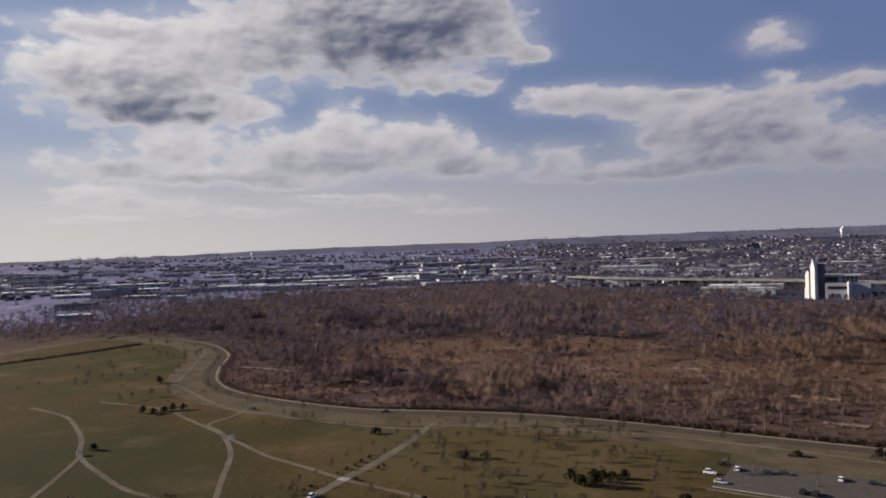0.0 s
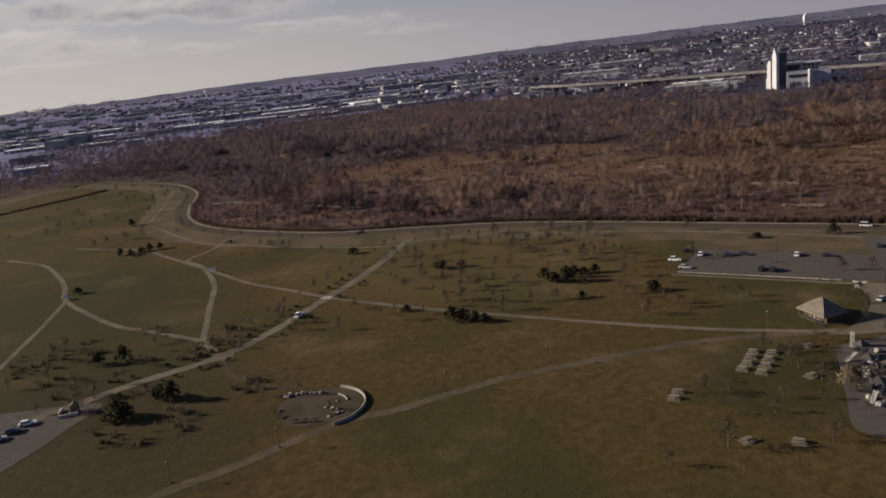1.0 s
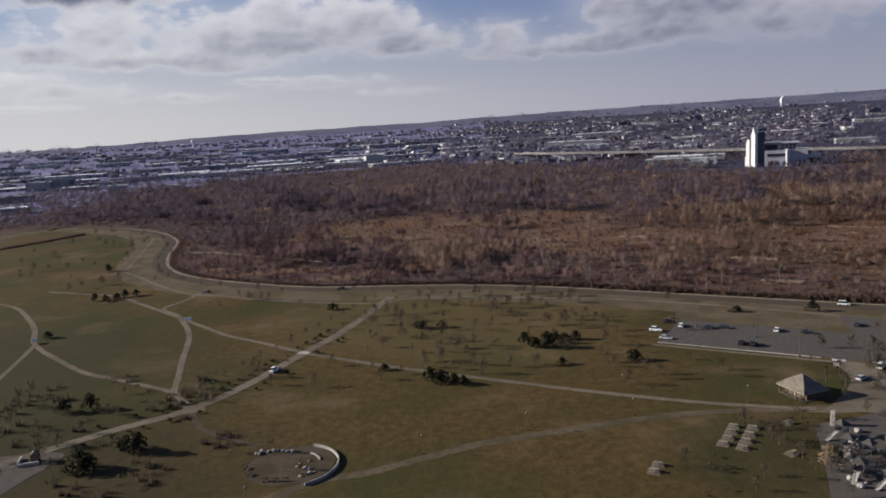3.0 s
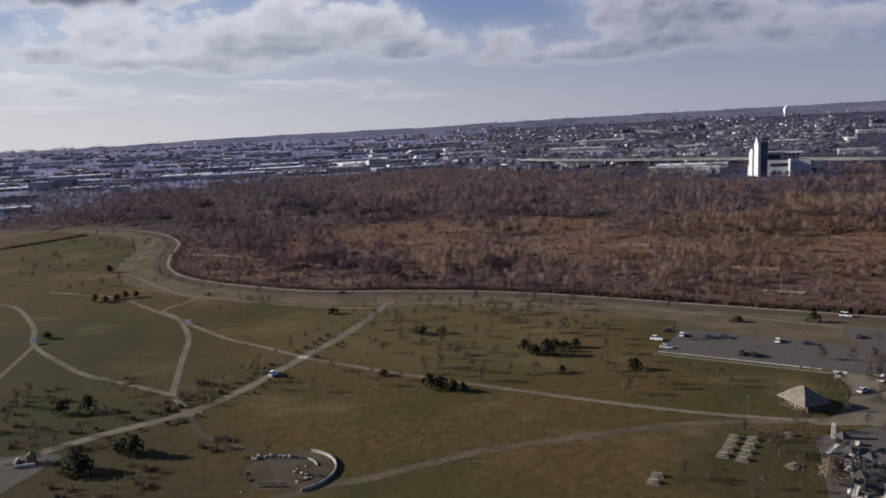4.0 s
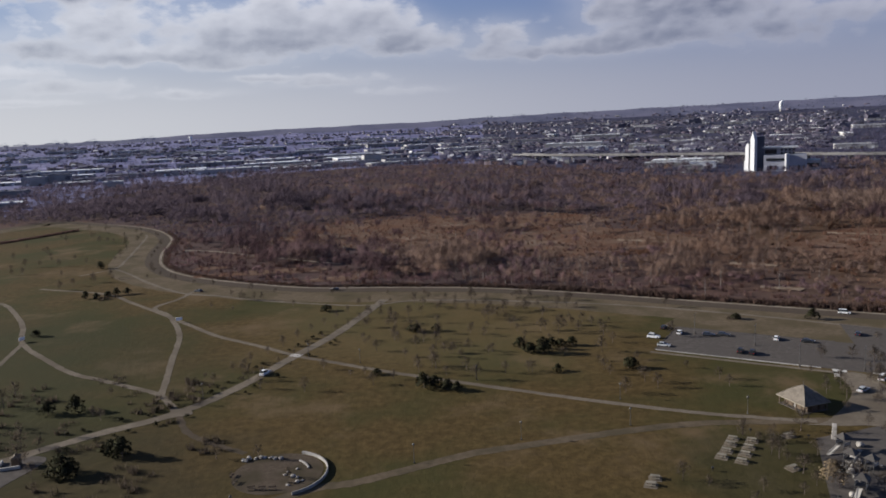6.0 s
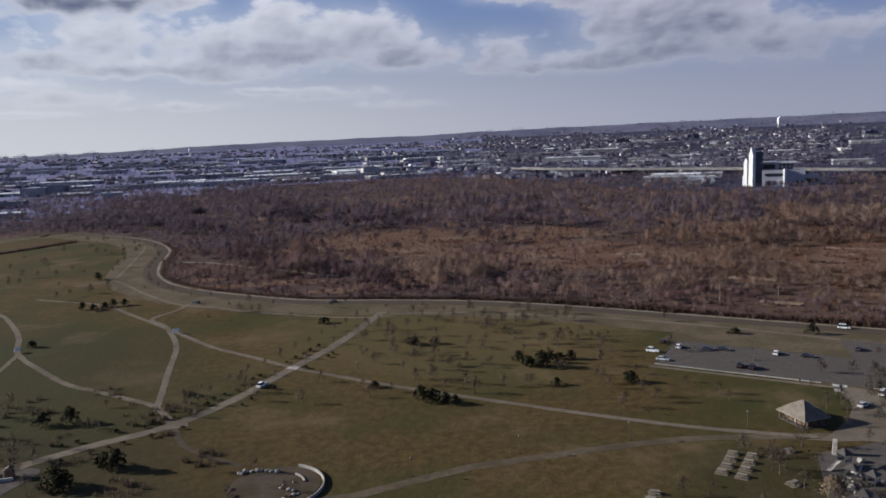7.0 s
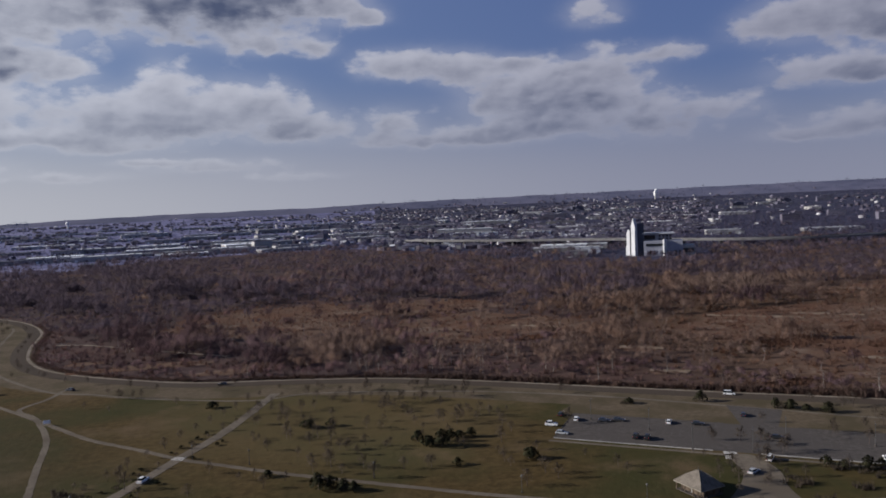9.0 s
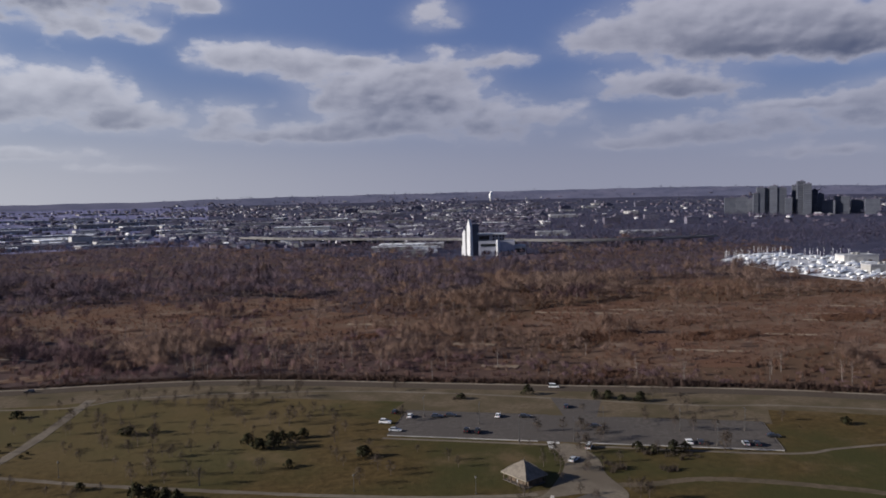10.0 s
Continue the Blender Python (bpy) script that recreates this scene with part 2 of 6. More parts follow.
SOIL = material("dry_bare_soil", (.088, .068, .046), (.120, .093, .064), .5, (.072, .058, .038), .1, 1.0, .05, spec=.05)
BARK = material("grey_bark", (.08, .062, .054), (.125, .10, .09), 3, rough=.95, spread=.2, islands=True, spec=.1)
PALE_BARK = material("pale_birch_bark", (.17, .152, .136), (.26, .235, .215), 3, rough=.9, spread=.2, islands=True, spec=.1)
TWIG = material("bare_twigs", (0.127, 0.084, 0.092), (0.183, 0.122, 0.131), .05, (0.177, 0.110, 0.111), .012, 1.0, spread=.06, islands=True, spec=.05, thin=.4)
GREY_TWIG = material("grey_twigs", (0.173, 0.121, 0.100), (0.235, 0.166, 0.139), .05, (0.207, 0.137, 0.106), .012, 1.0, spread=.06, islands=True, spec=.05, thin=.4)
DARK_TWIG = material("dark_twigs", (0.076, 0.050, 0.057), (0.112, 0.076, 0.085), .05, (0.098, 0.061, 0.063), .012, 1.0, spread=.06, islands=True, spec=.05, thin=.4)
# Town trees: base colour tinted blue for distance haze.
FAR_TWIG = material("hazed_town_trees", (0.071, 0.067, 0.113), (0.114, 0.106, 0.163), .03, (0.078, 0.071, 0.109), .005, 1.0, spread=.2, islands=True, spec=.05, thin=.35)
# Dusk and mauve twig tones hold some distance haze in their colour.
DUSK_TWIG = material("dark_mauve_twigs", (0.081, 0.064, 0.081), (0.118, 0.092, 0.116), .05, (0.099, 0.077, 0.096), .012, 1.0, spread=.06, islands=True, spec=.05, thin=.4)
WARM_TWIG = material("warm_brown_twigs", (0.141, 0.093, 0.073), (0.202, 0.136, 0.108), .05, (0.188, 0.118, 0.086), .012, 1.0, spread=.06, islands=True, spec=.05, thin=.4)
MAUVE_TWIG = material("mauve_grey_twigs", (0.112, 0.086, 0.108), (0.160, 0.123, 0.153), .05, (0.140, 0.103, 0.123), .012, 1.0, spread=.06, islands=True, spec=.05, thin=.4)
# Paler, bluer copy for farther trees, with more haze in the colour.
HAZE_TWIG = material("hazed_far_trees", (0.085, 0.090, 0.127), (0.120, 0.125, 0.168), .03, (0.097, 0.099, 0.132), .005, 1.0, spread=.15, islands=True, spec=.05, thin=.35)
RUSSET = material("russet_dry_growth", (0.155, 0.086, 0.064), (0.213, 0.126, 0.095), .05, (0.190, 0.122, 0.094), .015, 1.0, spread=.15, islands=True, spec=.05, thin=.35)
BRUSH = material("dark_brush", (0.092, 0.056, 0.052), (0.130, 0.081, 0.075), .05, (0.118, 0.069, 0.060), .015, 1.0, spread=.12, islands=True, spec=.05, thin=.35)
NEEDLES = material("dark_needles", (.020, .021, .011), (.036, .035, .018), .6, rough=.9, spread=.4, islands=True, spec=.1)
TAN_LEAF = material("tan_dead_leaves", (.115, .086, .054), (.17, .13, .082), .6, rough=.95, spread=.3, islands=True, spec=.1)
ROOF_TILE = material("light_brown_shingles", (.135, .116, .097), (.185, .160, .134), 3, (.118, .102, .084), .4, .95, .02, spec=.1)
DARK_WOOD = material("dark_timber", (.07, .05, .035), (.11, .08, .055), 2, rough=.8)
STEEL = material("grey_painted_steel", (.07, .068, .066), (.11, .108, .104), 2, rough=.5, metal=.3)
GLASS = material("dark_glass", (.015, .018, .022), (.025, .03, .035), .5, rough=.12, spec=.6)
RUBBER = material("black_rubber", (.02, .02, .02), (.03, .03, .03), 4, rough=.9)
WHITE = material("white_paint", (.72, .72, .72), (.82, .82, .81), .4, rough=.5, spread=.08)
LAMP_GLOBE = material("dull_lamp_globe", (.10, .095, .085), (.15, .14, .125), 3, rough=.4)
# House walls and roofs: blue distance haze mixed into their own tones.
CITY_WALL = material("mixed_hazed_walls", (0.052, 0.050, 0.076), (0.161, 0.145, 0.191), .004, (0.102, 0.081, 0.105), .006, .9, spread=.5, islands=True, white=.12)
CITY_ROOF = material("mixed_hazed_roofs", (0.042, 0.040, 0.061), (0.106, 0.100, 0.137), .005, (0.064, 0.058, 0.080), .006, .9, spread=.6, islands=True, white=.06)
SHED_ROOF = material("pale_flat_roof", (0.550, 0.550, 0.575), (0.775, 0.775, 0.800), .02, (0.463, 0.463, 0.488), .01, .8, spread=.45)
SHED_WALL = material("shed_wall", (.26, .25, .24), (.36, .35, .34), .05, rough=.85, spread=.4)
DARK_TOWER = material("dark_tower_cladding", (.058, .062, .085), (.082, .088, .112), .05, rough=.8, spread=.2)
VIADUCT = material("stained_grey_concrete", (.15, .145, .145), (.21, .20, .20), .3, (.11, .105, .105), .05, .9, spread=.1)
DECK = material("weathered_concrete", (.29, .27, .25), (.38, .36, .335), .3, (.19, .18, .17), .05, .9, spread=.1)
TOWER_GREY = material("grey_tower_cladding", (0.243, 0.247, 0.293), (0.330, 0.335, 0.384), .05, rough=.7, spread=.2)
BAND = material("blue_grey_window_band", (.060, .066, .086), (.082, .088, .108), .1, rough=.5, spread=.2)
TOWER_WHITE = material("pale_tower_stone", (.50, .50, .52), (.60, .60, .61), .4, (.45, .45, .47), .05, rough=.7)
BOAT_WHITE = material("white_shrink_wrap", (.82, .82, .82), (.9, .9, .89), .3, rough=.45, spread=.06)
PARK_TWIG = material("brown_twigs", (0.064, 0.051, 0.039), (0.104, 0.083, 0.064), .3, rough=1.0, spread=.2, islands=True, spec=.05, thin=.35)
DRY_MEADOW = material("tan_dry_meadow", (0.098, 0.062, 0.043), (0.146, 0.097, 0.069), .09, (0.113, 0.061, 0.039), .02, 1.0, .3, spec=.05, worn=((0.195, 0.145, 0.110), .035))
PALE_REED = material("pale_flattened_reeds", (.19, .145, .105), (.26, .205, .155), .3, (.17, .125, .09), .05, 1.0, .15, spec=.05)
VERGE = material("dry_tan_verge", (0.091, 0.070, 0.046), (0.133, 0.103, 0.069), .5, (0.080, 0.064, 0.038), .05, 1.0, .1, spec=.05)
# Brush brown taken darker to carry the shade of its near side.
EDGE_BRUSH = material("shade_dark_brush", (0.074, 0.051, 0.044), (0.115, 0.080, 0.069), .05, (0.092, 0.060, 0.049), .02, 1.0, spread=.12, islands=True, spec=.05, thin=.3)
RED_BRUSH = material("red_brown_brush", (0.122, 0.066, 0.045), (0.165, 0.092, 0.063), .05, (0.130, 0.077, 0.057), .02, 1.0, spread=.12, islands=True, spec=.05, thin=.35)
STONE = material("grey_boulder", (0.196, 0.178, 0.161), (0.333, 0.310, 0.282), 1.5, rough=.9, bump=.04, spread=.3)


# ---- building helpers ----
def mesh_of(name, verts, faces, mats, idx=None, smooth=False):
    me = bpy.data.meshes.new(name)
    me.from_pydata([tuple(v) for v in verts], [], [tuple(f) for f in faces])
    for m in (mats if isinstance(mats, (list, tuple)) else [mats]):
        me.materials.append(m)
    if idx is not None:
        me.polygons.foreach_set("material_index", np.asarray(idx, np.int32))
    if smooth:
        me.polygons.foreach_set("use_smooth", np.ones(len(me.polygons), bool))
    me.update()
    return me


def tri_mesh(name, verts, tris, mats, idx=None):
    """A large mesh of triangles from arrays."""
    me = bpy.data.meshes.new(name)
    n = len(tris)
    me.vertices.add(len(verts)), me.loops.add(3 * n), me.polygons.add(n)
    me.vertices.foreach_set("co", np.asarray(verts, np.float32).ravel())
    me.loops.foreach_set("vertex_index", np.asarray(tris, np.int32).ravel())
    me.polygons.foreach_set("loop_start", np.arange(0, 3 * n, 3, dtype=np.int32))
    for m in mats:
        me.materials.append(m)
    if idx is not None:
        me.polygons.foreach_set("material_index", np.asarray(idx, np.int32))
    me.update(calc_edges=True)
    return me


def part(name, bm, mat, parent=None, label="", smooth=False):
    """Links a bmesh as one mesh object under its parent."""
    me = bpy.data.meshes.new(name)
    bm.to_mesh(me)
    bm.free()
    me.materials.append(mat)
    if smooth:
        me.polygons.foreach_set("use_smooth", np.ones(len(me.polygons), bool))
    ob = new(name, me)
    ob.parent = parent
    return tagged(ob, label)


def thing(name, m, label, category, group="", kind=""):
    ob = new(name)
    ob.matrix_basis = m
    return tagged(ob, label, category, group, kind)


def box(bm, x, y, z, sx, sy, sz, rz=0.0, bevel=0.0):
    """Adds a box with its base centre at x, y, z."""
    made = bmesh.ops.create_cube(bm, size=1, matrix=Matrix.LocRotScale((x, y, z + sz / 2), Euler((0, 0, radians(rz))), (sx, sy, sz)))
    if bevel:
        edges = list({e for v in made["verts"] for e in v.link_edges})
        bmesh.ops.bevel(bm, geom=edges, offset=bevel, segments=2, affect="EDGES")
    return bm


def boxed(*args, **kw):
    return box(bmesh.new(), *args, **kw)


def rod(bm, a, b, r0, r1, sides=6):
    a, b = Vector(a), Vector(b)
    d = b - a
    m = Matrix.Translation((a + b) / 2) @ d.to_track_quat("Z", "Y").to_matrix().to_4x4()
    bmesh.ops.create_cone(bm, cap_ends=True, segments=sides, radius1=r0, radius2=r1, depth=d.length, matrix=m)
    return bm


def smoothed(points, n=8):
    """Catmull-Rom line through the points."""
    p = [Vector((*q, 0)) for q in points]
    p = [2 * p[0] - p[1], *p, 2 * p[-1] - p[-2]]
    out = []
    for a, b, c, d in zip(p, p[1:], p[2:], p[3:]):
        for i in range(n):
            t = i / n
            out.append(.5 * (2 * b + (c - a) * t + (2 * a - 5 * b + 4 * c - d) * t * t + (3 * b - a - 3 * c + d) * t ** 3))
    return out + [p[-2]]


def ribbon(points, width, z, thick=0.12, side=0.0, ragged=0.0, seed=1):
    """A slab along a line; side shifts it to the right of the way."""
    line = smoothed(points)
    rng = random.Random(seed)
    verts, faces = [], []
    for i, q in enumerate(line):
        d = (line[min(i + 1, len(line) - 1)] - line[max(i - 1, 0)]).normalized()
        nrm = Vector((d.y, -d.x, 0))
        for s in (-.5, .5):
            e = q + nrm * (side + s * width + rng.uniform(-ragged, ragged))
            verts += [(e.x, e.y, z), (e.x, e.y, z - thick)]
    for i in range(len(line) - 1):
        a = 4 * i
        faces += [(a, a + 2, a + 6, a + 4), (a + 1, a, a + 4, a + 5), (a + 2, a + 3, a + 7, a + 6)]
    return verts, faces


def strip(name, points, width, z, mat, label, category, **kw):
    return tagged(new(name, mesh_of(name, *ribbon(points, width, z, **kw), mat)), label, category, kind="structure")


def sheet(name, outline, z, mat, label, category, smooth=True, thick=0.12):
    """A slab with the given outline."""
    pts = smoothed(list(outline) + [outline[0]])[:-1] if smooth else [Vector((*q, 0)) for q in outline]
    bm = bmesh.new()
    face = bm.faces.new([bm.verts.new((q.x, q.y, z)) for q in pts])
    bmesh.ops.recalc_face_normals(bm, faces=[face])
    face.normal_update()
    if face.normal.z < 0:
        face.normal_flip()
    low = bmesh.ops.extrude_face_region(bm, geom=[face])
    bmesh.ops.translate(bm, vec=(0, 0, -thick), verts=[g for g in low["geom"] if isinstance(g, bmesh.types.BMVert)])
    bmesh.ops.triangulate(bm, faces=bm.faces[:])
    bmesh.ops.recalc_face_normals(bm, faces=bm.faces[:])
    return tagged(part(name, bm, mat), label, category, kind="structure")


def inside(x, y, outline):
    """Which of the points lie inside the outline."""
    hit = np.zeros(np.shape(x), bool)
    for (x0, y0), (x1, y1) in zip(outline, outline[1:] + outline[:1]):
        cross = (y0 > y) != (y1 > y)
        hit ^= cross & (x < (x1 - x0) * (y - y0) / (y1 - y0 + 1e-12) + x0)
    return hit


# ---- ground ----
RIDGE_AZ = [-180, -60, -26, -19, -12, -6, 4, 7.5, 17, 24, 30, 41, 54, 75, 180]
RIDGE_EL = [-.3, -.4, -.38, -.31, -.12, -.06, 0, .1, .2, .25, .3, .35, .2, 0, -.3]


def rise(x, y):
    """Height of the land: a plain that climbs to a far ridge."""
    x, y = np.asarray(x, float), np.asarray(y, float)
    r, a = np.hypot(x, y), np.degrees(np.arctan2(x, y))
    top = 82.5 + 4650 * np.tan(np.radians(np.interp(a, RIDGE_AZ, RIDGE_EL)))
    top = top + 1.6 * np.sin(a * 2.1) + 1.1 * np.sin(a * 5.3 + 1) + .7 * np.sin(a * 11.7)
    s = lambda lo, hi: (lambda k: k * k * (3 - 2 * k))(np.clip((r - lo) / (hi - lo), 0, 1))
    mound = 16 * np.exp(-((a + 6.8) / .75) ** 2 - ((r - 4100) / 250) ** 2)
    return 36 * s(1700, 4250) + (top - 36) * s(4150, 4680) + mound


def build_ground():
    rings = np.concatenate([[0.1], np.geomspace(60, 1500, 30), np.linspace(1600, 4900, 60)])
    angs = np.radians(np.linspace(-180, 180, 361))[:-1]
    rr, aa = np.meshgrid(rings, angs, indexing="ij")
    x, y = rr * np.sin(aa), rr * np.cos(aa)
    v = np.stack([x, y, rise(x, y)], -1).reshape(-1, 3)
    n = len(angs)
    i, j = np.meshgrid(np.arange(len(rings) - 1), np.arange(n), indexing="ij")
    a, b = i * n + j, i * n + (j + 1) % n
    t = np.concatenate([np.stack([a, b, b + n], -1).reshape(-1, 3), np.stack([a, b + n, a + n], -1).reshape(-1, 3)])
    mid = v[t].mean(1)
    tagged(new("ground", tri_mesh("ground", v, t, [EARTH, RIDGE, LITTER, YARD_GROUND], np.select([np.hypot(mid[:, 0], mid[:, 1]) > 4330, np.hypot(mid[:, 0], mid[:, 1]) < 1000, mid[:, 0] < mid[:, 1] * .12], [1, 2, 3], 0))), "winter ground reaching far ridge, far zones tinted for haze", "ground", kind="structure")


build_ground()


def beside(points, d):
    """The line shifted by d to the right of its way."""
    out = []
    for i, p in enumerate(points):
        a, b = Vector(points[max(i - 1, 0)]), Vector(points[min(i + 1, len(points) - 1)])
        w = (b - a).normalized()
        out.append((p[0] + w.y * d, p[1] - w.x * d))
    return out


EDGE = [(-330, 792), (-268, 745), (-226, 708), (-194, 664), (-173, 615), (-166, 580), (-161, 548), (-152, 511), (-143, 487), (-130, 464), (-109, 441), (-79, 418), (-44, 397), (-3, 386),
        (39, 373), (66, 360), (95, 343), (139, 314), (181, 287), (221, 262), (259, 236), (288, 212), (370, 152), (470, 76)]      # foot of the woods
ROAD = [(-420, 600), (-395, 690), (-366, 752)] + beside(EDGE, 7)
WOOD = EDGE + [(720, 60), (760, 300), (640, 440), (600, 500), (640, 640), (690, 740), (900, 800), (930, 950), (800, 1080), (610, 1010), (520, 850), (410, 900),
               (340, 1000), (275, 1210), (115, 1490), (-130, 1480), (-270, 1390), (-340, 1260), (-395, 1090), (-420, 900)]
LAWN = [(-415, 600), (-388, 690), (-360, 745)] + beside(EDGE, 14) + [(330, -120), (-120, -160), (-420, 20), (-450, 350)]
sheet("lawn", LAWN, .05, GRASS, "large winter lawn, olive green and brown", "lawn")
sheet("woodland_floor", WOOD, .05, LITTER, "brown leaf litter under bare woodland", "woodland floor")
strip("road_verge", ROAD, 33, .07, VERGE, "dry tan grass verge along the park road", "verge", side=9.5, ragged=.6, thick=.06)
strip("road", ROAD, 8.4, .12, ASPHALT, "worn pale grey park road along the woods", "road")
strip("verge_path", [(-176, 490), (-158, 465), (-137, 433), (-110, 400), (-90, 389), (-64, 371), (-17, 349), (10, 352), (50, 340), (92, 322), (133, 296), (175, 262), (210, 234), (235, 221), (266, 198), (330, 150)], 2.0, .10, PATHWAY, "pale path beside the park road", "path", ragged=.2)
strip("branch_path", [(-205, 650), (-199, 631), (-189, 577), (-179, 521), (-176, 490), (-190, 470)], 1.8, .096, PATHWAY, "pale path along the verge", "path", ragged=.2)
strip("kerb_walk", beside(EDGE[1:], 1.6), 1.7, .10, PAVING, "pale kerbside walk beside the woods", "path")
strip("avenue", [(-6, 358), (-24, 305), (-38, 276), (-52, 246), (-67, 225), (-85, 213), (-97, 204), (-112, 192)], 4.2, .11, PATHWAY, "pale grey paved avenue across the lawn", "path", ragged=.2)
strip("path_1", [(-197, 435), (-154, 411), (-131, 384), (-110, 358), (-94, 337), (-74, 311), (-55, 293), (-38, 276), (-24, 265), (-4, 250), (14, 238), (34, 225), (61, 208), (81, 197), (97, 190), (108, 186)], 2.2, .10, PATHWAY, "pale footpath across the lawn", "path", ragged=.2)
strip("path_2", [(-76, 238), (-79, 256), (-84, 283), (-89, 311), (-95, 330), (-105, 353), (-116, 370), (-109, 387), (-106, 404)], 2.3, .095, PATHWAY, "pale curving footpath", "path", ragged=.2)
strip("path_3", [(-67, 225), (-77, 242), (-89, 252), (-104, 263), (-116, 272), (-133, 291), (-154, 318), (-167, 347), (-185, 378), (-202, 401), (-232, 425)], 2.3, .09, PATHWAY, "pale curving footpath", "path", ragged=.2)
strip("path_4", [(-154, 318), (-149, 288), (-146, 265), (-143, 243), (-140, 215)], 2.0, .085, PATHWAY, "pale footpath", "path", ragged=.2)
strip("path_5", [(-70, 138), (-59, 146), (-48, 152), (-37, 160), (-23, 169), (-12, 171), (1, 176), (17, 182), (29, 184), (47, 187), (61, 189), (78, 190), (103, 187), (118, 185), (131, 182), (141, 178), (154, 175.4), (167, 168), (181, 156), (192, 145), (215, 118)], 3.4, .08, SOIL, "worn tan footpath over the grass", "path", ragged=.25)
strip("path_6", [(-67, 225), (-60, 209), (-50, 199), (-41, 192)], 2.0, .08, PLAZA, "worn tan footpath over the grass", "path", ragged=.25)

# ---- trees ----
def stick(a, b, w0, w1):
    """Three-sided tapered stick: vertices and triangles."""
    a, b = np.asarray(a, float), np.asarray(b, float)
    d = (b - a) / (np.linalg.norm(b - a) + 1e-9)
    u = np.cross(d, (0.31, 0.17, 0.93) if abs(d[2]) < .8 else (1, 0, 0))
    u /= np.linalg.norm(u)
    w = np.cross(d, u)
    ring = [np.cos(t) * u + np.sin(t) * w for t in (0, 2.094, 4.189)]
    v = [a + w0 * r for r in ring] + [b + w1 * r for r in ring]
    t = [(0, 1, 4), (0, 4, 3), (1, 2, 5), (1, 5, 4), (2, 0, 3), (2, 3, 5)]
    return v, t


def bare_tree(rng, h, crown, limbs, twigs, thick=1.0, wood=1.0):
    """A leafless tree. Returns wood (vertices, triangles) and twigs (vertices, triangles)."""
    wv, wt_, tv, tt = [], [], [], []

    def add(a, b, w0, w1):
        v, t = stick(a, b, w0, w1)
        wt_.extend([tuple(len(wv) + k for k in q) for q in t])
        wv.extend(v)

    lean = np.array([rng.uniform(-.06, .06) * h, rng.uniform(-.06, .06) * h, 0])
    fork = lean * .5 + (0, 0, h * .42)
    top = lean + (0, 0, h * .86)
    r = .015 * h * wood
    add((0, 0, -.2), fork, r, r * .7), add(fork, top, r * .7, r * .2)
    ends = [(fork, top)]
    for i in range(limbs):
        k = rng.uniform(0, 1)
        a = fork + (top - fork) * k * .85 if rng.random() < .8 else fork * rng.uniform(.6, 1)
        ang = i * 2.4 + rng.uniform(-.5, .5)
        out = crown * rng.uniform(.5, 1.0) * (1 - .55 * k)
        b = a + np.array([math.cos(ang) * out, math.sin(ang) * out, h * rng.uniform(.16, .36)])
        add(a, b, r * .38, r * .12)
        ends.append((a, b))
    for i in range(twigs):
        if i % 3 == 0:
            a, b = ends[rng.randrange(len(ends))]
            p = a + (b - a) * rng.uniform(.35, 1.05)
            ang = rng.uniform(0, 6.28)
        else:       # fine spray filling the round crown
            ang, el_, rr = rng.uniform(0, 6.28), rng.uniform(-1.1, 1.4), rng.uniform(.4, 1.0)
            p = lean * .6 + np.array([math.cos(ang) * math.cos(el_) * crown * rr, math.sin(ang) * math.cos(el_) * crown * rr, h * (.55 + .36 * math.sin(el_) * rr)])
        ln = rng.uniform(.09, .2) * h * .75
        d = np.array([math.cos(ang), math.sin(ang), rng.uniform(-.1, 1.4)])
        d /= np.linalg.norm(d)
        s = np.cross(d, (rng.uniform(-1, 1), rng.uniform(-1, 1), rng.uniform(-1, 1)))
        s *= rng.uniform(.008, .014) * h * thick ** .5 / (np.linalg.norm(s) + 1e-6)
        tt.append((len(tv), len(tv) + 1, len(tv) + 2))
        tv += [p - s, p + s, p + d * ln]
    return (np.array(wv), np.array(wt_)), (np.array(tv), np.array(tt))


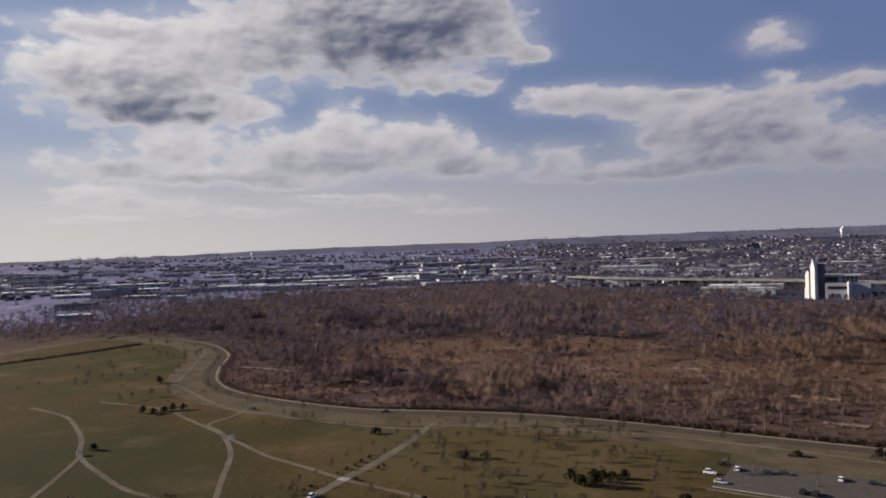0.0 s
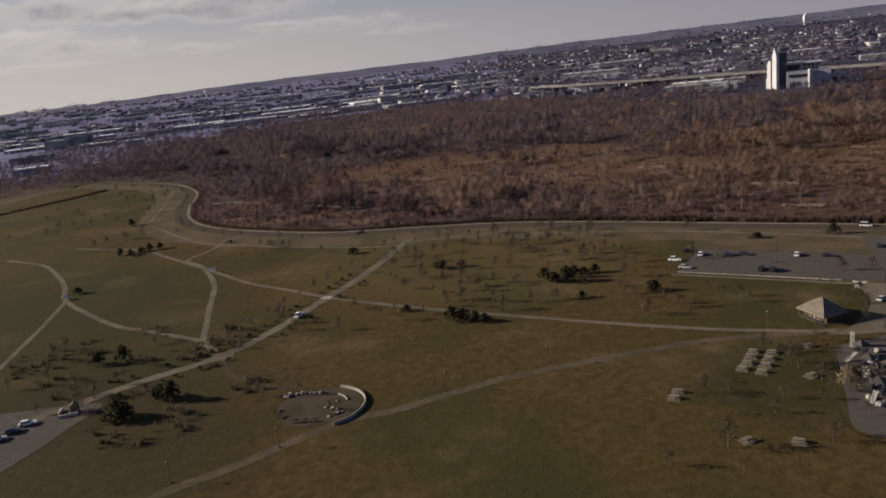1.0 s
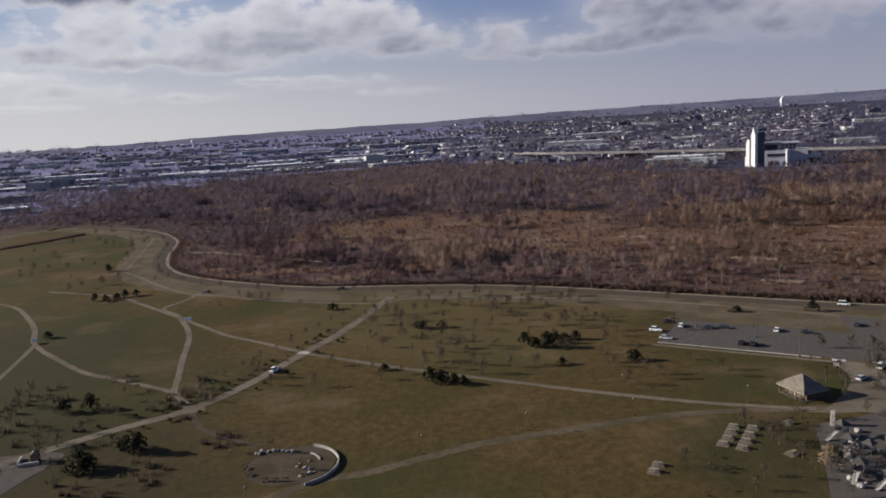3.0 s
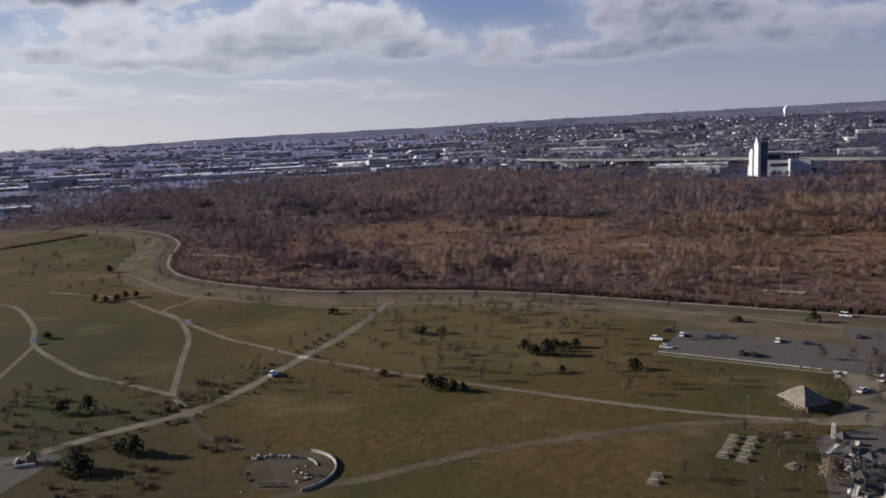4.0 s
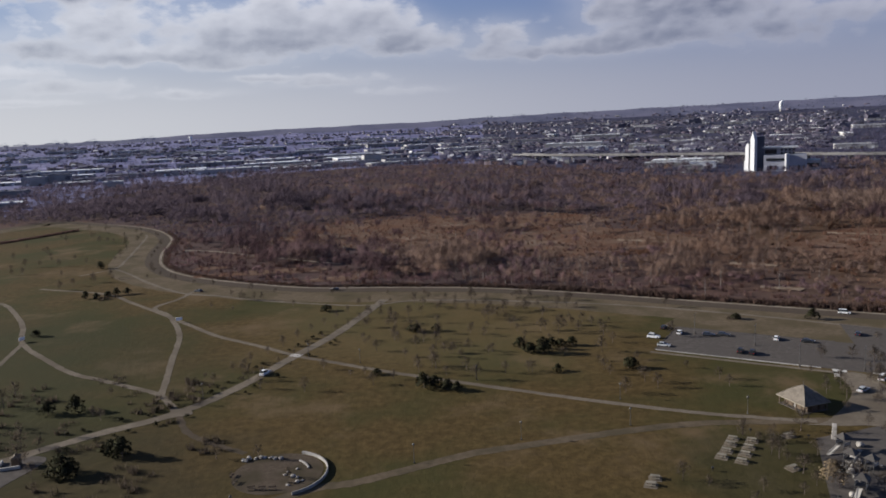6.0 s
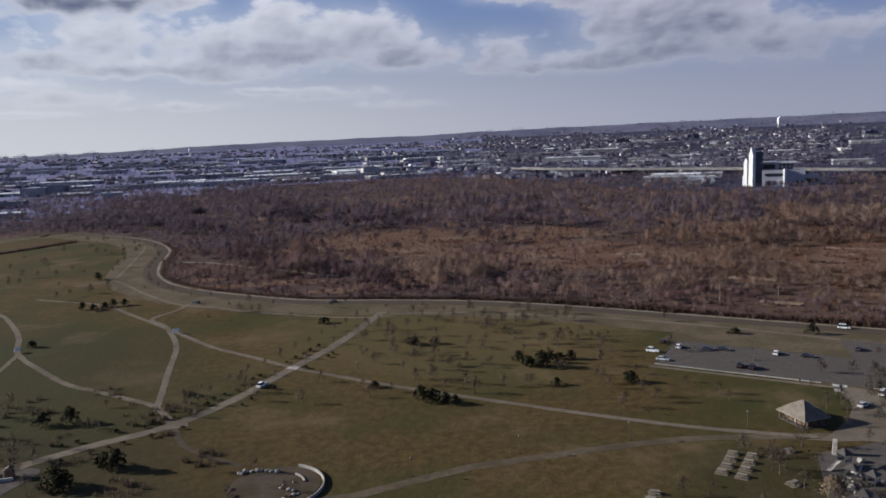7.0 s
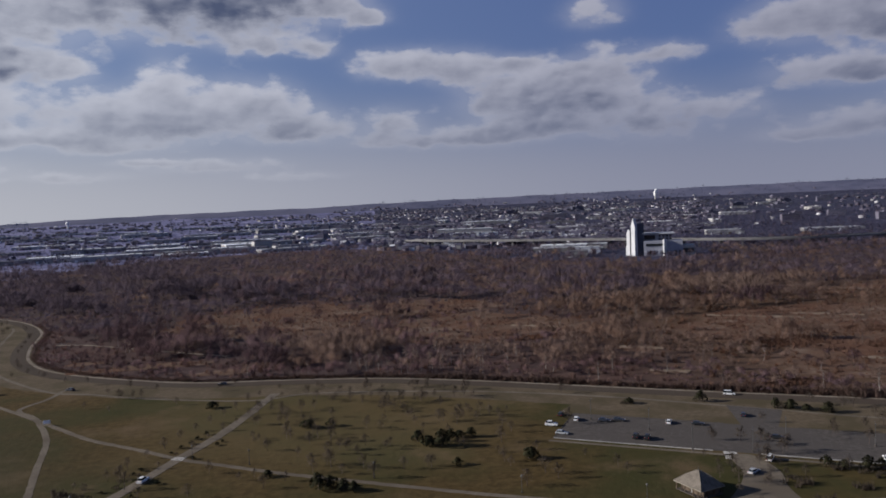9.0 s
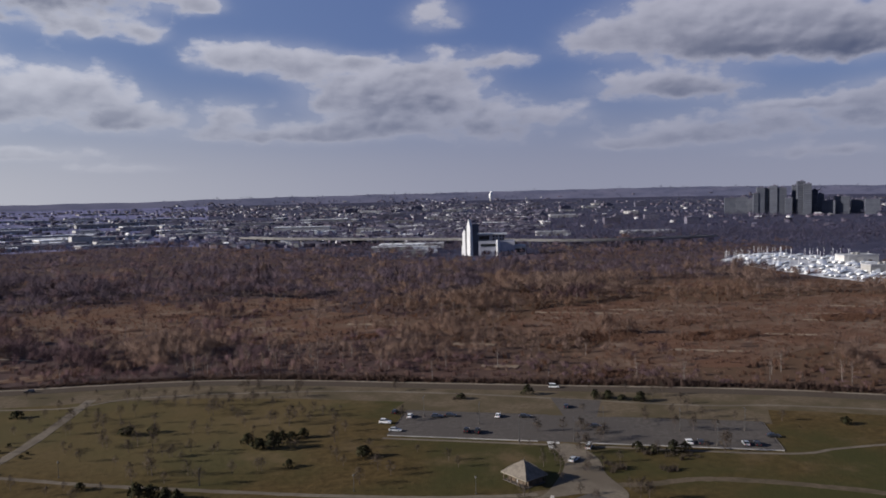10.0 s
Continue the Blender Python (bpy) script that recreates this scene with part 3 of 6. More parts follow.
def copse_tree(rng, h, crown, limbs, twigs, wide):
    """A slender leafless tree of the woods: a stem, a few limbs and long upright twigs in an uneven round crown."""
    wv, wt_, tv, tt = [], [], [], []
    lean = np.array([rng.uniform(-.07, .07) * h, rng.uniform(-.07, .07) * h, 0])
    ways = [((0, 0, -.2), lean + (0, 0, h * .8), .011 * h, .004 * h)]
    for i in range(limbs):
        a = lean * .5 + (0, 0, h * rng.uniform(.3, .5))
        t = i * 2.4 + rng.uniform(-.5, .5)
        ways.append((a, a + np.array([math.cos(t) * crown * .6, math.sin(t) * crown * .6, h * rng.uniform(.2, .34)]), .006 * h, .002 * h))
    for q in ways:
        v, t = stick(*q)
        wt_.extend([tuple(len(wv) + k for k in f) for f in t])
        wv.extend(v)
    lobes = [(rng.uniform(0, 6.28), rng.uniform(.2, .6), rng.uniform(.5, .72), rng.uniform(.5, .75)) for _ in range(5)]
    for i in range(twigs):
        t, off, z, size = lobes[i % 5]
        c = lean * z + np.array([math.cos(t) * off * crown, math.sin(t) * off * crown, z * h])
        b, e, r = rng.uniform(0, 6.28), rng.uniform(-1.2, 1.4), rng.random() ** .45 * size
        n = np.array([math.cos(b) * math.cos(e), math.sin(b) * math.cos(e), math.sin(e)])
        p = c + n * r * np.array([crown, crown, .33 * h])
        d = np.array([n[0] * .45 + rng.uniform(-.25, .25), n[1] * .45 + rng.uniform(-.25, .25), rng.uniform(.6, 1.2)])
        d *= h * rng.uniform(.13, .24) / np.linalg.norm(d)
        u = np.cross(d, (rng.uniform(-1, 1), rng.uniform(-1, 1), rng.uniform(-.3, .3)))
        u *= wide * rng.uniform(.6, 1.2) / (np.linalg.norm(u) + 1e-6)
        tt.append((len(tv), len(tv) + 1, len(tv) + 2))
        tv += [p - u, p + u, p + d]
    return (np.array(wv), np.array(wt_)), (np.array(tv), np.array(tt))


def pine(rng, h, w, lobes, tufts):
    """A dark broad evergreen: trunk, limbs and a crown of many needle tufts in uneven lobes."""
    wv, wt_ = stick((0, 0, -.1), (0, 0, h * .9), .03 * h, .008 * h)
    wv, wt_ = list(wv), list(wt_)
    tv, tt = [], []
    for i in range(lobes):
        k = (i + .5) / lobes
        z = h * (.2 + .68 * k)
        out = w * (1 - .75 * k) * rng.uniform(.5, .95)
        a = i * 2.399 + rng.uniform(-.5, .5)
        c = np.array([math.cos(a) * out, math.sin(a) * out, z])
        v, t = stick((0, 0, z - .2 * h * .5), c, .012 * h, .004 * h)
        wt_ += [tuple(len(wv) + q for q in f) for f in t]
        wv += v
        size = w * (.6 - .28 * k) * rng.uniform(.8, 1.2)
        for j in range(tufts):
            d = np.array([rng.gauss(0, 1), rng.gauss(0, 1), rng.gauss(.25, .8)])
            d /= np.linalg.norm(d)
            p = c + d * size * rng.uniform(.5, 1.0) * (1, 1, .75)
            u = np.cross(d, (rng.gauss(0, 1), rng.gauss(0, 1), rng.gauss(0, 1)))
            u *= .16 * size / (np.linalg.norm(u) + 1e-6) + .03
            n = len(tv)
            tv += [p - u, p + u, p + d * size * .35 + (0, 0, .1)]
            tt.append((n, n + 1, n + 2))
    return (np.array(wv), np.array(wt_)), (np.array(tv), np.array(tt))


def round_crown(v, t):
    """Turns the twigs' faces outwards and gives them the normals of a round crown."""
    if not len(t):
        return v, t, np.zeros((0, 3))
    tri = v[t]
    mid = tri.mean(1)
    low, high = v.min(0), v.max(0)
    out = (mid - (low + high) / 2) / np.maximum(high - low, .1) + np.array([0, 0, .12])
    out /= np.linalg.norm(out, axis=1)[:, None] + 1e-9
    face = np.cross(tri[:, 1] - tri[:, 0], tri[:, 2] - tri[:, 0])
    back = (face * out).sum(1) < 0
    t = t.copy()
    t[back] = t[back][:, ::-1]
    face[back] *= -1
    face /= np.linalg.norm(face, axis=1)[:, None] + 1e-9
    way_ = out * .9 + face * .16
    n = np.zeros_like(v)
    for k in range(3):
        n[t[:, k]] = way_
    return v, t, n / (np.linalg.norm(n, axis=1)[:, None] + 1e-9)


def tree_thing(name, wood, crown, wood_mat, crown_mat, label, group):
    ob = thing(name, Matrix(), label, "tree", group)
    part_ = new("trunk", tri_mesh("trunk", *wood, [wood_mat]))
    part_.parent = ob
    v, t, way_ = round_crown(*crown)
    part_ = new("crown", tri_mesh("crown", v, t, [crown_mat]))
    part_.data.normals_split_custom_set_from_vertices(way_)
    part_.parent = ob
    return ob


def stand(protos, spots, cull=None):
    """Vertices and triangles of many trees joined: spots are x, y, z, turn, scale, which."""
    vs, ts, ns, base = [], [], [], 0
    spots = np.asarray(spots)
    for k, (v, t, nm) in enumerate(protos):
        s = spots[spots[:, 5].astype(int) == k]
        if not len(s) or not len(v):
            continue
        c, sn = np.cos(s[:, 3])[:, None], np.sin(s[:, 3])[:, None]
        x = (v[None, :, 0] * c - v[None, :, 1] * sn) * s[:, 4:5] + s[:, 0:1]
        y = (v[None, :, 0] * sn + v[None, :, 1] * c) * s[:, 4:5] + s[:, 1:2]
        z = v[None, :, 2] * s[:, 4:5] + s[:, 2:3]
        vs.append(np.stack([x, y, z], -1).reshape(-1, 3))
        ts.append((t[None] + (np.arange(len(s)) * len(v))[:, None, None]).reshape(-1, 3) + base)
        base += len(s) * len(v)
        ns.append(np.stack([nm[None, :, 0] * c - nm[None, :, 1] * sn, nm[None, :, 0] * sn + nm[None, :, 1] * c, np.broadcast_to(nm[None, :, 2], x.shape)], -1).reshape(-1, 3))
    return np.concatenate(vs), np.concatenate(ts), np.concatenate(ns)


def stuff(name, protos, spots, mats, label, category):
    """protos: (wood, twigs) pairs; one joined object of kind stuff."""
    wv, wt_, wn = stand([(*p[0], np.zeros_like(p[0][0])) for p in protos], spots)      # a zero keeps the stem's own normal
    tv, tt, tn = stand([round_crown(*p[1]) for p in protos], spots)
    idx = np.concatenate([np.zeros(len(wt_), int), np.ones(len(tt), int)])
    me = tri_mesh(name, np.concatenate([wv, tv]), np.concatenate([wt_, tt + len(wv)]), mats, idx)
    me.normals_split_custom_set_from_vertices(np.concatenate([wn, tn]))
    return tagged(new(name, me), label, category, kind="stuff")


rng = random.Random(7)
nrng = np.random.default_rng(11)
MEADOWS = [(-2, 595, 72, 86), (-60, 570, 30, 26), (122, 505, 54, 70), (179, 476, 20, 28), (95, 610, 80, 40), (328, 427, 66, 46), (278, 304, 54, 25), (377, 302, 28, 44), (421, 344, 24, 9), (472, 386, 26, 14),
           (488, 544, 46, 22), (575, 486, 48, 26), (120, 472, 26, 20), (188, 386, 12, 8), (174, 331, 10, 5), (-112, 471, 12, 6), (-76, 447, 40, 8), (-33, 415, 17, 7), (253, 392, 14, 24),
           (-132, 910, 50, 34), (-170, 831, 44, 40), (-27, 927, 70, 34)]
MEADOWS += [(335, 425, 112, 56), (300, 330, 74, 44), (405, 330, 84, 58), (475, 392, 76, 48), (540, 345, 80, 50), (400, 255, 70, 30)]
RED_PATCHES = [(265, 372, 22, 18), (320, 341, 28, 14), (330, 385, 15, 10), (436, 348, 22, 13), (212, 291, 22, 6), (150, 440, 26, 7)]


for i, (cx, cy, rx, ry) in enumerate(MEADOWS):
    sheet("meadow_%d" % (i + 1), [(cx + rx * (.98 + .12 * math.sin(3 * t + i) + .06 * math.sin(7 * t)) * math.cos(t), cy + ry * (.98 + .12 * math.sin(3 * t + i) + .06 * math.sin(7 * t)) * math.sin(t))
                                  for t in (k / 28 * 6.2832 for k in range(28))], .09 + .004 * i, DRY_MEADOW, "tan and russet dry meadow in the woods", "meadow")


strip("woodland_trail", [(-149, 549), (-125, 538), (-88, 506), (-56, 479), (-33, 460)], 2.4, .2, PAVING, "pale trail through the low growth", "path", ragged=.3)


for cx, cy, half in ((421, 344, 20), (358, 323, 14), (472, 386, 20), (440, 362, 16), (188, 387, 12), (174, 331, 9), (300, 452, 30), (345, 440, 22), (285, 312, 18), (160, 478, 18)):
    strip("reed_swale", [(cx - .8 * half, cy + .6 * half), (cx, cy + 1.5), (cx + .8 * half, cy - .6 * half)], 5.0, .34, PALE_REED, "pale flattened reeds in a meadow swale", "meadow", ragged=1.6, seed=int(cx))


def meadow_at(x, y):
    m = np.zeros(np.shape(x))
    wob = 8 * np.sin(x * .05 + y * .031) + 6 * np.sin(y * .09 - x * .04)
    for cx, cy, rx, ry in MEADOWS:
        m = np.maximum(m, 1.25 - np.hypot((x - cx + wob) / rx, (y - cy + wob * .6) / ry))
    return m


def patchy(x, y, s, k=0.0):
    return (np.sin(x / s + k) * np.cos(y / s * .8 + 1.3 * k) + .6 * np.sin(x / s * 2.3 + y / s * 1.7 + k)) / 1.6


def scatter(n, lo, hi, outline):
    x, y = nrng.uniform(lo[0], hi[0], n), nrng.uniform(lo[1], hi[1], n)
    ok = inside(x, y, outline)
    return x[ok], y[ok]


# woodland: near trees are fuller
near_protos = [copse_tree(rng, h, c, 3, 230, .06) for h, c in ((9, 3.4), (7.5, 3.2), (10.5, 3.5), (6.5, 3.2))]
mid_protos = [copse_tree(rng, h, c, 1, 105, .12) for h, c in ((10, 4.0), (8.5, 3.8), (11, 4.0), (7.5, 3.8))]
far_protos = [copse_tree(rng, h, c, 0, 62, .19) for h, c in ((10, 4.2), (9, 4.0), (11, 4.2), (8, 4.0))]
bands = [scatter(n, lo, hi, WOOD) for n, lo, hi in ((20000, (-190, 60), (520, 640)), (21000, (-430, 300), (760, 1000)), (15000, (-430, 60), (940, 1500)))]
reach = [np.hypot(*b) for b in bands]
bands = [(b[0][m], b[1][m]) for b, m in zip(bands, (reach[0] < 600, (reach[1] >= 600) & (reach[1] < 900), reach[2] >= 900))]
x, y = np.concatenate([b[0] for b in bands]), np.concatenate([b[1] for b in bands])
d = np.hypot(x, y)
open_ = meadow_at(x, y) + .25 * patchy(x, y, 23)
heart = np.stack([nrng.uniform(-430, 800, 620), nrng.uniform(150, 1490, 620)], 1)           # each grove has its own height, density and tone
grove_high, grove_tone, grove_full = nrng.uniform(.55, 1.5, 620), nrng.normal(0, .42, 620), nrng.choice((1.0, .75, .3), 620, p=(.6, .25, .15))
warp = np.stack([x + 7 * np.sin(y * .13) + 4 * np.sin(x * .31), y + 9 * np.sin(x * .11) + 4 * np.sin(y * .29)], 1)
near_heart = np.concatenate([((q[:, None] - heart[None]) ** 2).sum(-1).argmin(1) for q in np.array_split(warp, 40)])
keep = (nrng.random(len(x)) < grove_full[near_heart]) & ((open_ < nrng.uniform(-.05, .22, len(x))) | (nrng.random(len(x)) < np.where(x > 200, .05, .09))) & (patchy(x, y, 60, 2) > nrng.uniform(-2.2, -.7, len(x))) & (patchy(x, y, 11, 7) > nrng.uniform(-1.3, -.15, len(x)))
x, y, d, near_heart = x[keep], y[keep], d[keep], near_heart[keep]
tall = grove_high[near_heart] + .15 * patchy(x, y, 90, 1) + .16 * patchy(x, y, 7, 1) + np.where(y > 700, .12, 0) + np.where((x < -110) & (y > 690), .35, 0)
verge = np.array([min(math.hypot(p[0] - q[0], p[1] - q[1]) for q in ROAD) for p in zip(x, y)])
grove = np.exp(-((x - 72) / 45) ** 2) + .6 * np.exp(-((x - 215) / 40) ** 2)          # taller groves reach the road
tall *= np.interp(verge, (8, 28, 62), (.4, .55, 1.0)) * (1 - grove) + grove * .95
spots = np.stack([x, y, rise(x, y), nrng.uniform(0, 6.28, len(x)), tall * nrng.uniform(.6, 1.15, len(x)), nrng.integers(0, 4, len(x))], 1)
close, mid = d < 600, (d >= 600) & (d < 900)
edge = np.argsort(d)[:240]
single = np.zeros(len(x), bool)
single[edge] = True
g = .4 * patchy(x, y, 42, 4) + 1.3 * grove_tone[near_heart] + nrng.uniform(-.15, .15, len(x)) + np.clip((x - 80) / 450, -.35, .4) + .5 * np.exp(-((x - 240) / 70) ** 2 - ((y - 400) / 80) ** 2) + .35 * np.exp(-((d - 400) / 60) ** 2)
# the back of the woods takes the haze-tinted mauve tones
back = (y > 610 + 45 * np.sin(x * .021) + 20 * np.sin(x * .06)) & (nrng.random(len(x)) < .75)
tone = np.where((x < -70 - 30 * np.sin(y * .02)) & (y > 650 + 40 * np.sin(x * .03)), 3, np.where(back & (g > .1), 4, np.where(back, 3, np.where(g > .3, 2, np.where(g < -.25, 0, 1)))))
tone = np.where((tone == 1) & (x > 150 + 40 * np.sin(y * .03)), 5, tone)          # warmer growth round the eastern meadow
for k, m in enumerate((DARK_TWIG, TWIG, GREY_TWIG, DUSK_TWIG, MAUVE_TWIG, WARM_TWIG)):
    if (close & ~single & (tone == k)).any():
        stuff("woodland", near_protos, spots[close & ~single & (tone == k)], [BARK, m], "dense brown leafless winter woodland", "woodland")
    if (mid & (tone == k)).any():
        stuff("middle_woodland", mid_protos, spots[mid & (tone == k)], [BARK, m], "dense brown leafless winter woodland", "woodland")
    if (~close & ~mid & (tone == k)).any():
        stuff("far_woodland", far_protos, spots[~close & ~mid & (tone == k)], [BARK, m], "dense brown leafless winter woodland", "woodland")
edge_trees = [tree_thing("bare_tree", *near_protos[k], BARK, m, "leafless brown tree at the woodland edge", "trees of the woodland edge")
              for k, m in ((0, TWIG), (1, TWIG), (2, GREY_TWIG), (3, TWIG))]
for ob in edge_trees:
    ob.location = (0, 0, -500)
first = {}
for s in spots[single]:
    k = int(s[5])
    m = pose(s[0], s[1], s[2], 0, 0, math.degrees(s[3]))
    if k not in first:
        first[k] = edge_trees[k]
        edge_trees[k].matrix_basis = m @ Matrix.Scale(s[4], 4)
    else:
        c = copy_thing(edge_trees[k], m)
        c.scale = (s[4],) * 3

# pale birches in a clump by the road
birch_protos = [bare_tree(rng, h, 1.5, 6, 70) for h in (9, 8, 10)]
birches = [tree_thing("birch_tree", *p, PALE_BARK, GREY_TWIG, "slender pale-barked bare birch", "birches by the road") for p in birch_protos]
for i in range(36):
    u = rng.random()
    bx, by = (rng.gauss(75, 24), rng.gauss(385, 12)) if i < 32 else (rng.uniform(150, 330), rng.uniform(290, 340))
    by = max(by, 396 - .42 * max(bx - 10, 0))
    m = pose(bx, by, 0, 0, 0, rng.uniform(0, 360))
    if i < 3:
        birches[i].matrix_basis = m
    else:
        c = copy_thing(birches[i % 3], m)
        c.scale = (rng.uniform(.8, 1.15),) * 3


x, y = scatter(650, (-160, 150), (520, 760), WOOD)
ok = meadow_at(x, y) < .3
x, y = x[ok], y[ok]
spots = np.stack([x, y, rise(x, y), nrng.uniform(0, 6.28, len(x)), nrng.uniform(.75, 1.2, len(x)), nrng.integers(0, 3, len(x))], 1)
stuff("pale_trunks", birch_protos, spots, [PALE_BARK, GREY_TWIG], "pale slender birch trunks among the woods", "birches")


def tuft(rng, h, w, blades, wide=.11):
    v, t = [], []
    for i in range(blades):
        a, r = rng.uniform(0, 6.28), w * rng.random() ** .5
        p = np.array([math.cos(a) * r, math.sin(a) * r, -.05])
        q = p * (1.3, 1.3, 0) + (rng.uniform(-.2, .2) * h, rng.uniform(-.2, .2) * h, h * rng.uniform(.6, 1.05))
        b = rng.uniform(0, 3.14)
        s = np.array([math.cos(b), math.sin(b), 0]) * wide * h * .5
        t.append((len(v), len(v) + 1, len(v) + 2))
        v += [p - s, p + s, q]
    return np.array(v), np.array(t)


none = (np.zeros((0, 3)), np.zeros((0, 3), int))
shrub_protos = [(stick((0, 0, 0), (0, 0, 1.2), .05, .02), tuft(rng, 2.4, 1.5, 24)), (stick((0, 0, 0), (0, 0, 1), .05, .02), tuft(rng, 1.9, 1.7, 24)),
                (stick((0, 0, 0), (0, 0, 1.4), .05, .02), tuft(rng, 3.2, 1.2, 24))]
shrub_protos = [((np.array(a[0]), np.array(a[1])), b) for a, b in shrub_protos]
x, y = scatter(36000, (-430, 60), (940, 1300), WOOD)
d = np.hypot(x, y)
keep = nrng.uniform(0, 1, len(x)) < np.where(d < 700, 1.0, .45)
x, y = x[keep], y[keep]
m = meadow_at(x, y) + .3 * patchy(x, y, 17, 3)
rus = m > nrng.uniform(-.15, .45, len(x))
spots = np.stack([x, y, rise(x, y), nrng.uniform(0, 6.28, len(x)), nrng.uniform(.6, 1.25, len(x)), nrng.integers(0, 3, len(x))], 1)
spots[rus, 4] *= .55
stuff("reed_meadow", shrub_protos, spots[rus], [BARK, RUSSET], "russet dry reeds and grasses", "meadow")
mx, my = [], []
for cx, cy, rx, ry in MEADOWS:
    n = int(rx * ry * .16)
    ang, rad = nrng.uniform(0, 6.28, n), np.sqrt(nrng.uniform(0, 1.1, n))
    mx.append(cx + rx * rad * np.cos(ang)), my.append(cy + ry * rad * np.sin(ang))
mx, my = np.concatenate(mx), np.concatenate(my)
more = np.stack([mx, my, np.full(len(mx), .08), nrng.uniform(0, 6.28, len(mx)), nrng.uniform(.25, .75, len(mx)), nrng.integers(0, 3, len(mx))], 1)
more = more[inside(mx, my, WOOD)]
clumps = patchy(more[:, 0], more[:, 1], 16, 2) + .5 * patchy(more[:, 0], more[:, 1], 5, 1)
more = more[(clumps > .1) | (clumps < -.45) | (nrng.random(len(more)) < .3)]
pick = patchy(more[:, 0], more[:, 1], 16, 2) > -.15
stuff("meadow_grass", shrub_protos, more[pick], [BARK, RUSSET], "pale russet reeds standing in the meadow", "meadow grass")
east = more[:, 0] > 170
stuff("meadow_brush", shrub_protos, more[~pick & ~east], [BARK, BRUSH], "low brown brush in the meadow", "brushwood")
stuff("meadow_brush", shrub_protos, more[~pick & east], [BARK, RED_BRUSH], "low red-brown brush in the meadow", "brushwood")
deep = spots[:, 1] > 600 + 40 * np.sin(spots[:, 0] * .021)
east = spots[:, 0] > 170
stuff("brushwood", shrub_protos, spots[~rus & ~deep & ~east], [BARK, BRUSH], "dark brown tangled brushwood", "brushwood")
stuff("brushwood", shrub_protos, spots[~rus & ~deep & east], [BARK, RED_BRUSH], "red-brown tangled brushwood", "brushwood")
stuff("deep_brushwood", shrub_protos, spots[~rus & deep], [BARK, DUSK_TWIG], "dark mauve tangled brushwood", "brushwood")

# red-brown brush in the meadows, and roadside wood foot coloured dark for its shade
mx, my = [], []
for cx, cy, rx, ry in RED_PATCHES:
    n = int(rx * ry * 1.1)
    ang, rad = nrng.uniform(0, 6.28, n), np.sqrt(nrng.uniform(0, 1, n)) * (1 + .15 * np.sin(4 * nrng.uniform(0, 6.28, n)))
    mx.append(cx + rx * rad * np.cos(ang)), my.append(cy + ry * rad * np.sin(ang))
mx, my = np.concatenate(mx), np.concatenate(my)
stuff("red_brush", shrub_protos, np.stack([mx, my, np.full(len(mx), .08), nrng.uniform(0, 6.28, len(mx)), nrng.uniform(.5, .85, len(mx)), nrng.integers(0, 3, len(mx))], 1), [BARK, RED_BRUSH], "red-brown low brush in the meadow", "brushwood")
line = np.array([tuple(p)[:2] for p in smoothed(beside(EDGE[3:], -2.4), 10)])
k = nrng.uniform(0, len(line) - 1.001, 4200)
i = k.astype(int)
p = line[i] + (line[i + 1] - line[i]) * (k - i)[:, None] + nrng.normal(0, 1.1, (len(k), 2))
far_way = np.interp(p[:, 0], (-150, -60, 40, 120), (.3, .4, .62, .95)) * (1 + .35 * patchy(p[:, 0], p[:, 1], 9, 2))
stuff("edge_brush", shrub_protos, np.stack([p[:, 0], p[:, 1], np.full(len(k), .06), nrng.uniform(0, 6.28, len(k)), nrng.uniform(.75, 1.15, len(k)) * far_way, nrng.integers(0, 3, len(k))], 1), [BARK, EDGE_BRUSH], "brown brush darkened for shade at the foot of the woods", "brushwood")

# park trees
park_protos = [bare_tree(rng, h, c, 11, 300, 1.0, 1.4) for h, c in ((6.0, 2.2), (5.0, 1.9), (6.8, 2.6), (4.2, 1.6))]
park_trees = [tree_thing("park_tree", *p, BARK, m, "leafless young tree standing on the lawn", "bare trees of the lawn") for p, m in zip(park_protos, (PARK_TWIG,) * 4)]
ever_protos = [pine(rng, 4.4, 2.2, 10, 70), pine(rng, 3.4, 2.3, 9, 70), pine(rng, 5.2, 2.4, 11, 75)]
evers = [tree_thing("evergreen_tree", *p, BARK, NEEDLES, "dark green conifer standing on the lawn", "evergreens of the lawn") for p in ever_protos]
EVERS = [(43, 267, 1), (46, 261, 1.1), (50, 259, 1.2), (54, 263, 1), (58, 267, .9), (62, 266, .8), (7, 232, 1.2), (10, 233, 1.1), (14, 229, .8), (17, 227, .7),
         (5, 299, .9), (7, 297, .8), (15, 297, .8), (-32, 342, 1.0), (-160, 401, .8), (-154, 399, .8), (-150, 404, .9), (-146, 406, .8), (-141, 407, .9), (-153, 328, .9),
         (-107, 231, 1.0), (-99, 232, 1.2), (-76, 197, 1.35), (-73, 195, 1.1), (-85, 187, 1.5), (-83, 185, 1.1), (75, 237, .8), (51, 239, .7), (-8, 248, .7), (-185, 492, 1.0),
         (159, 279, 1.0), (132, 286, .8), (180, 261, .8), (184, 258, .9), (188, 254, .8), (193, 249, .9), (156, 203, .8), (159, 199, .9), (164, 196, .9), (168, 195, .8), (237, 192, .8), (74, 238, .8)]
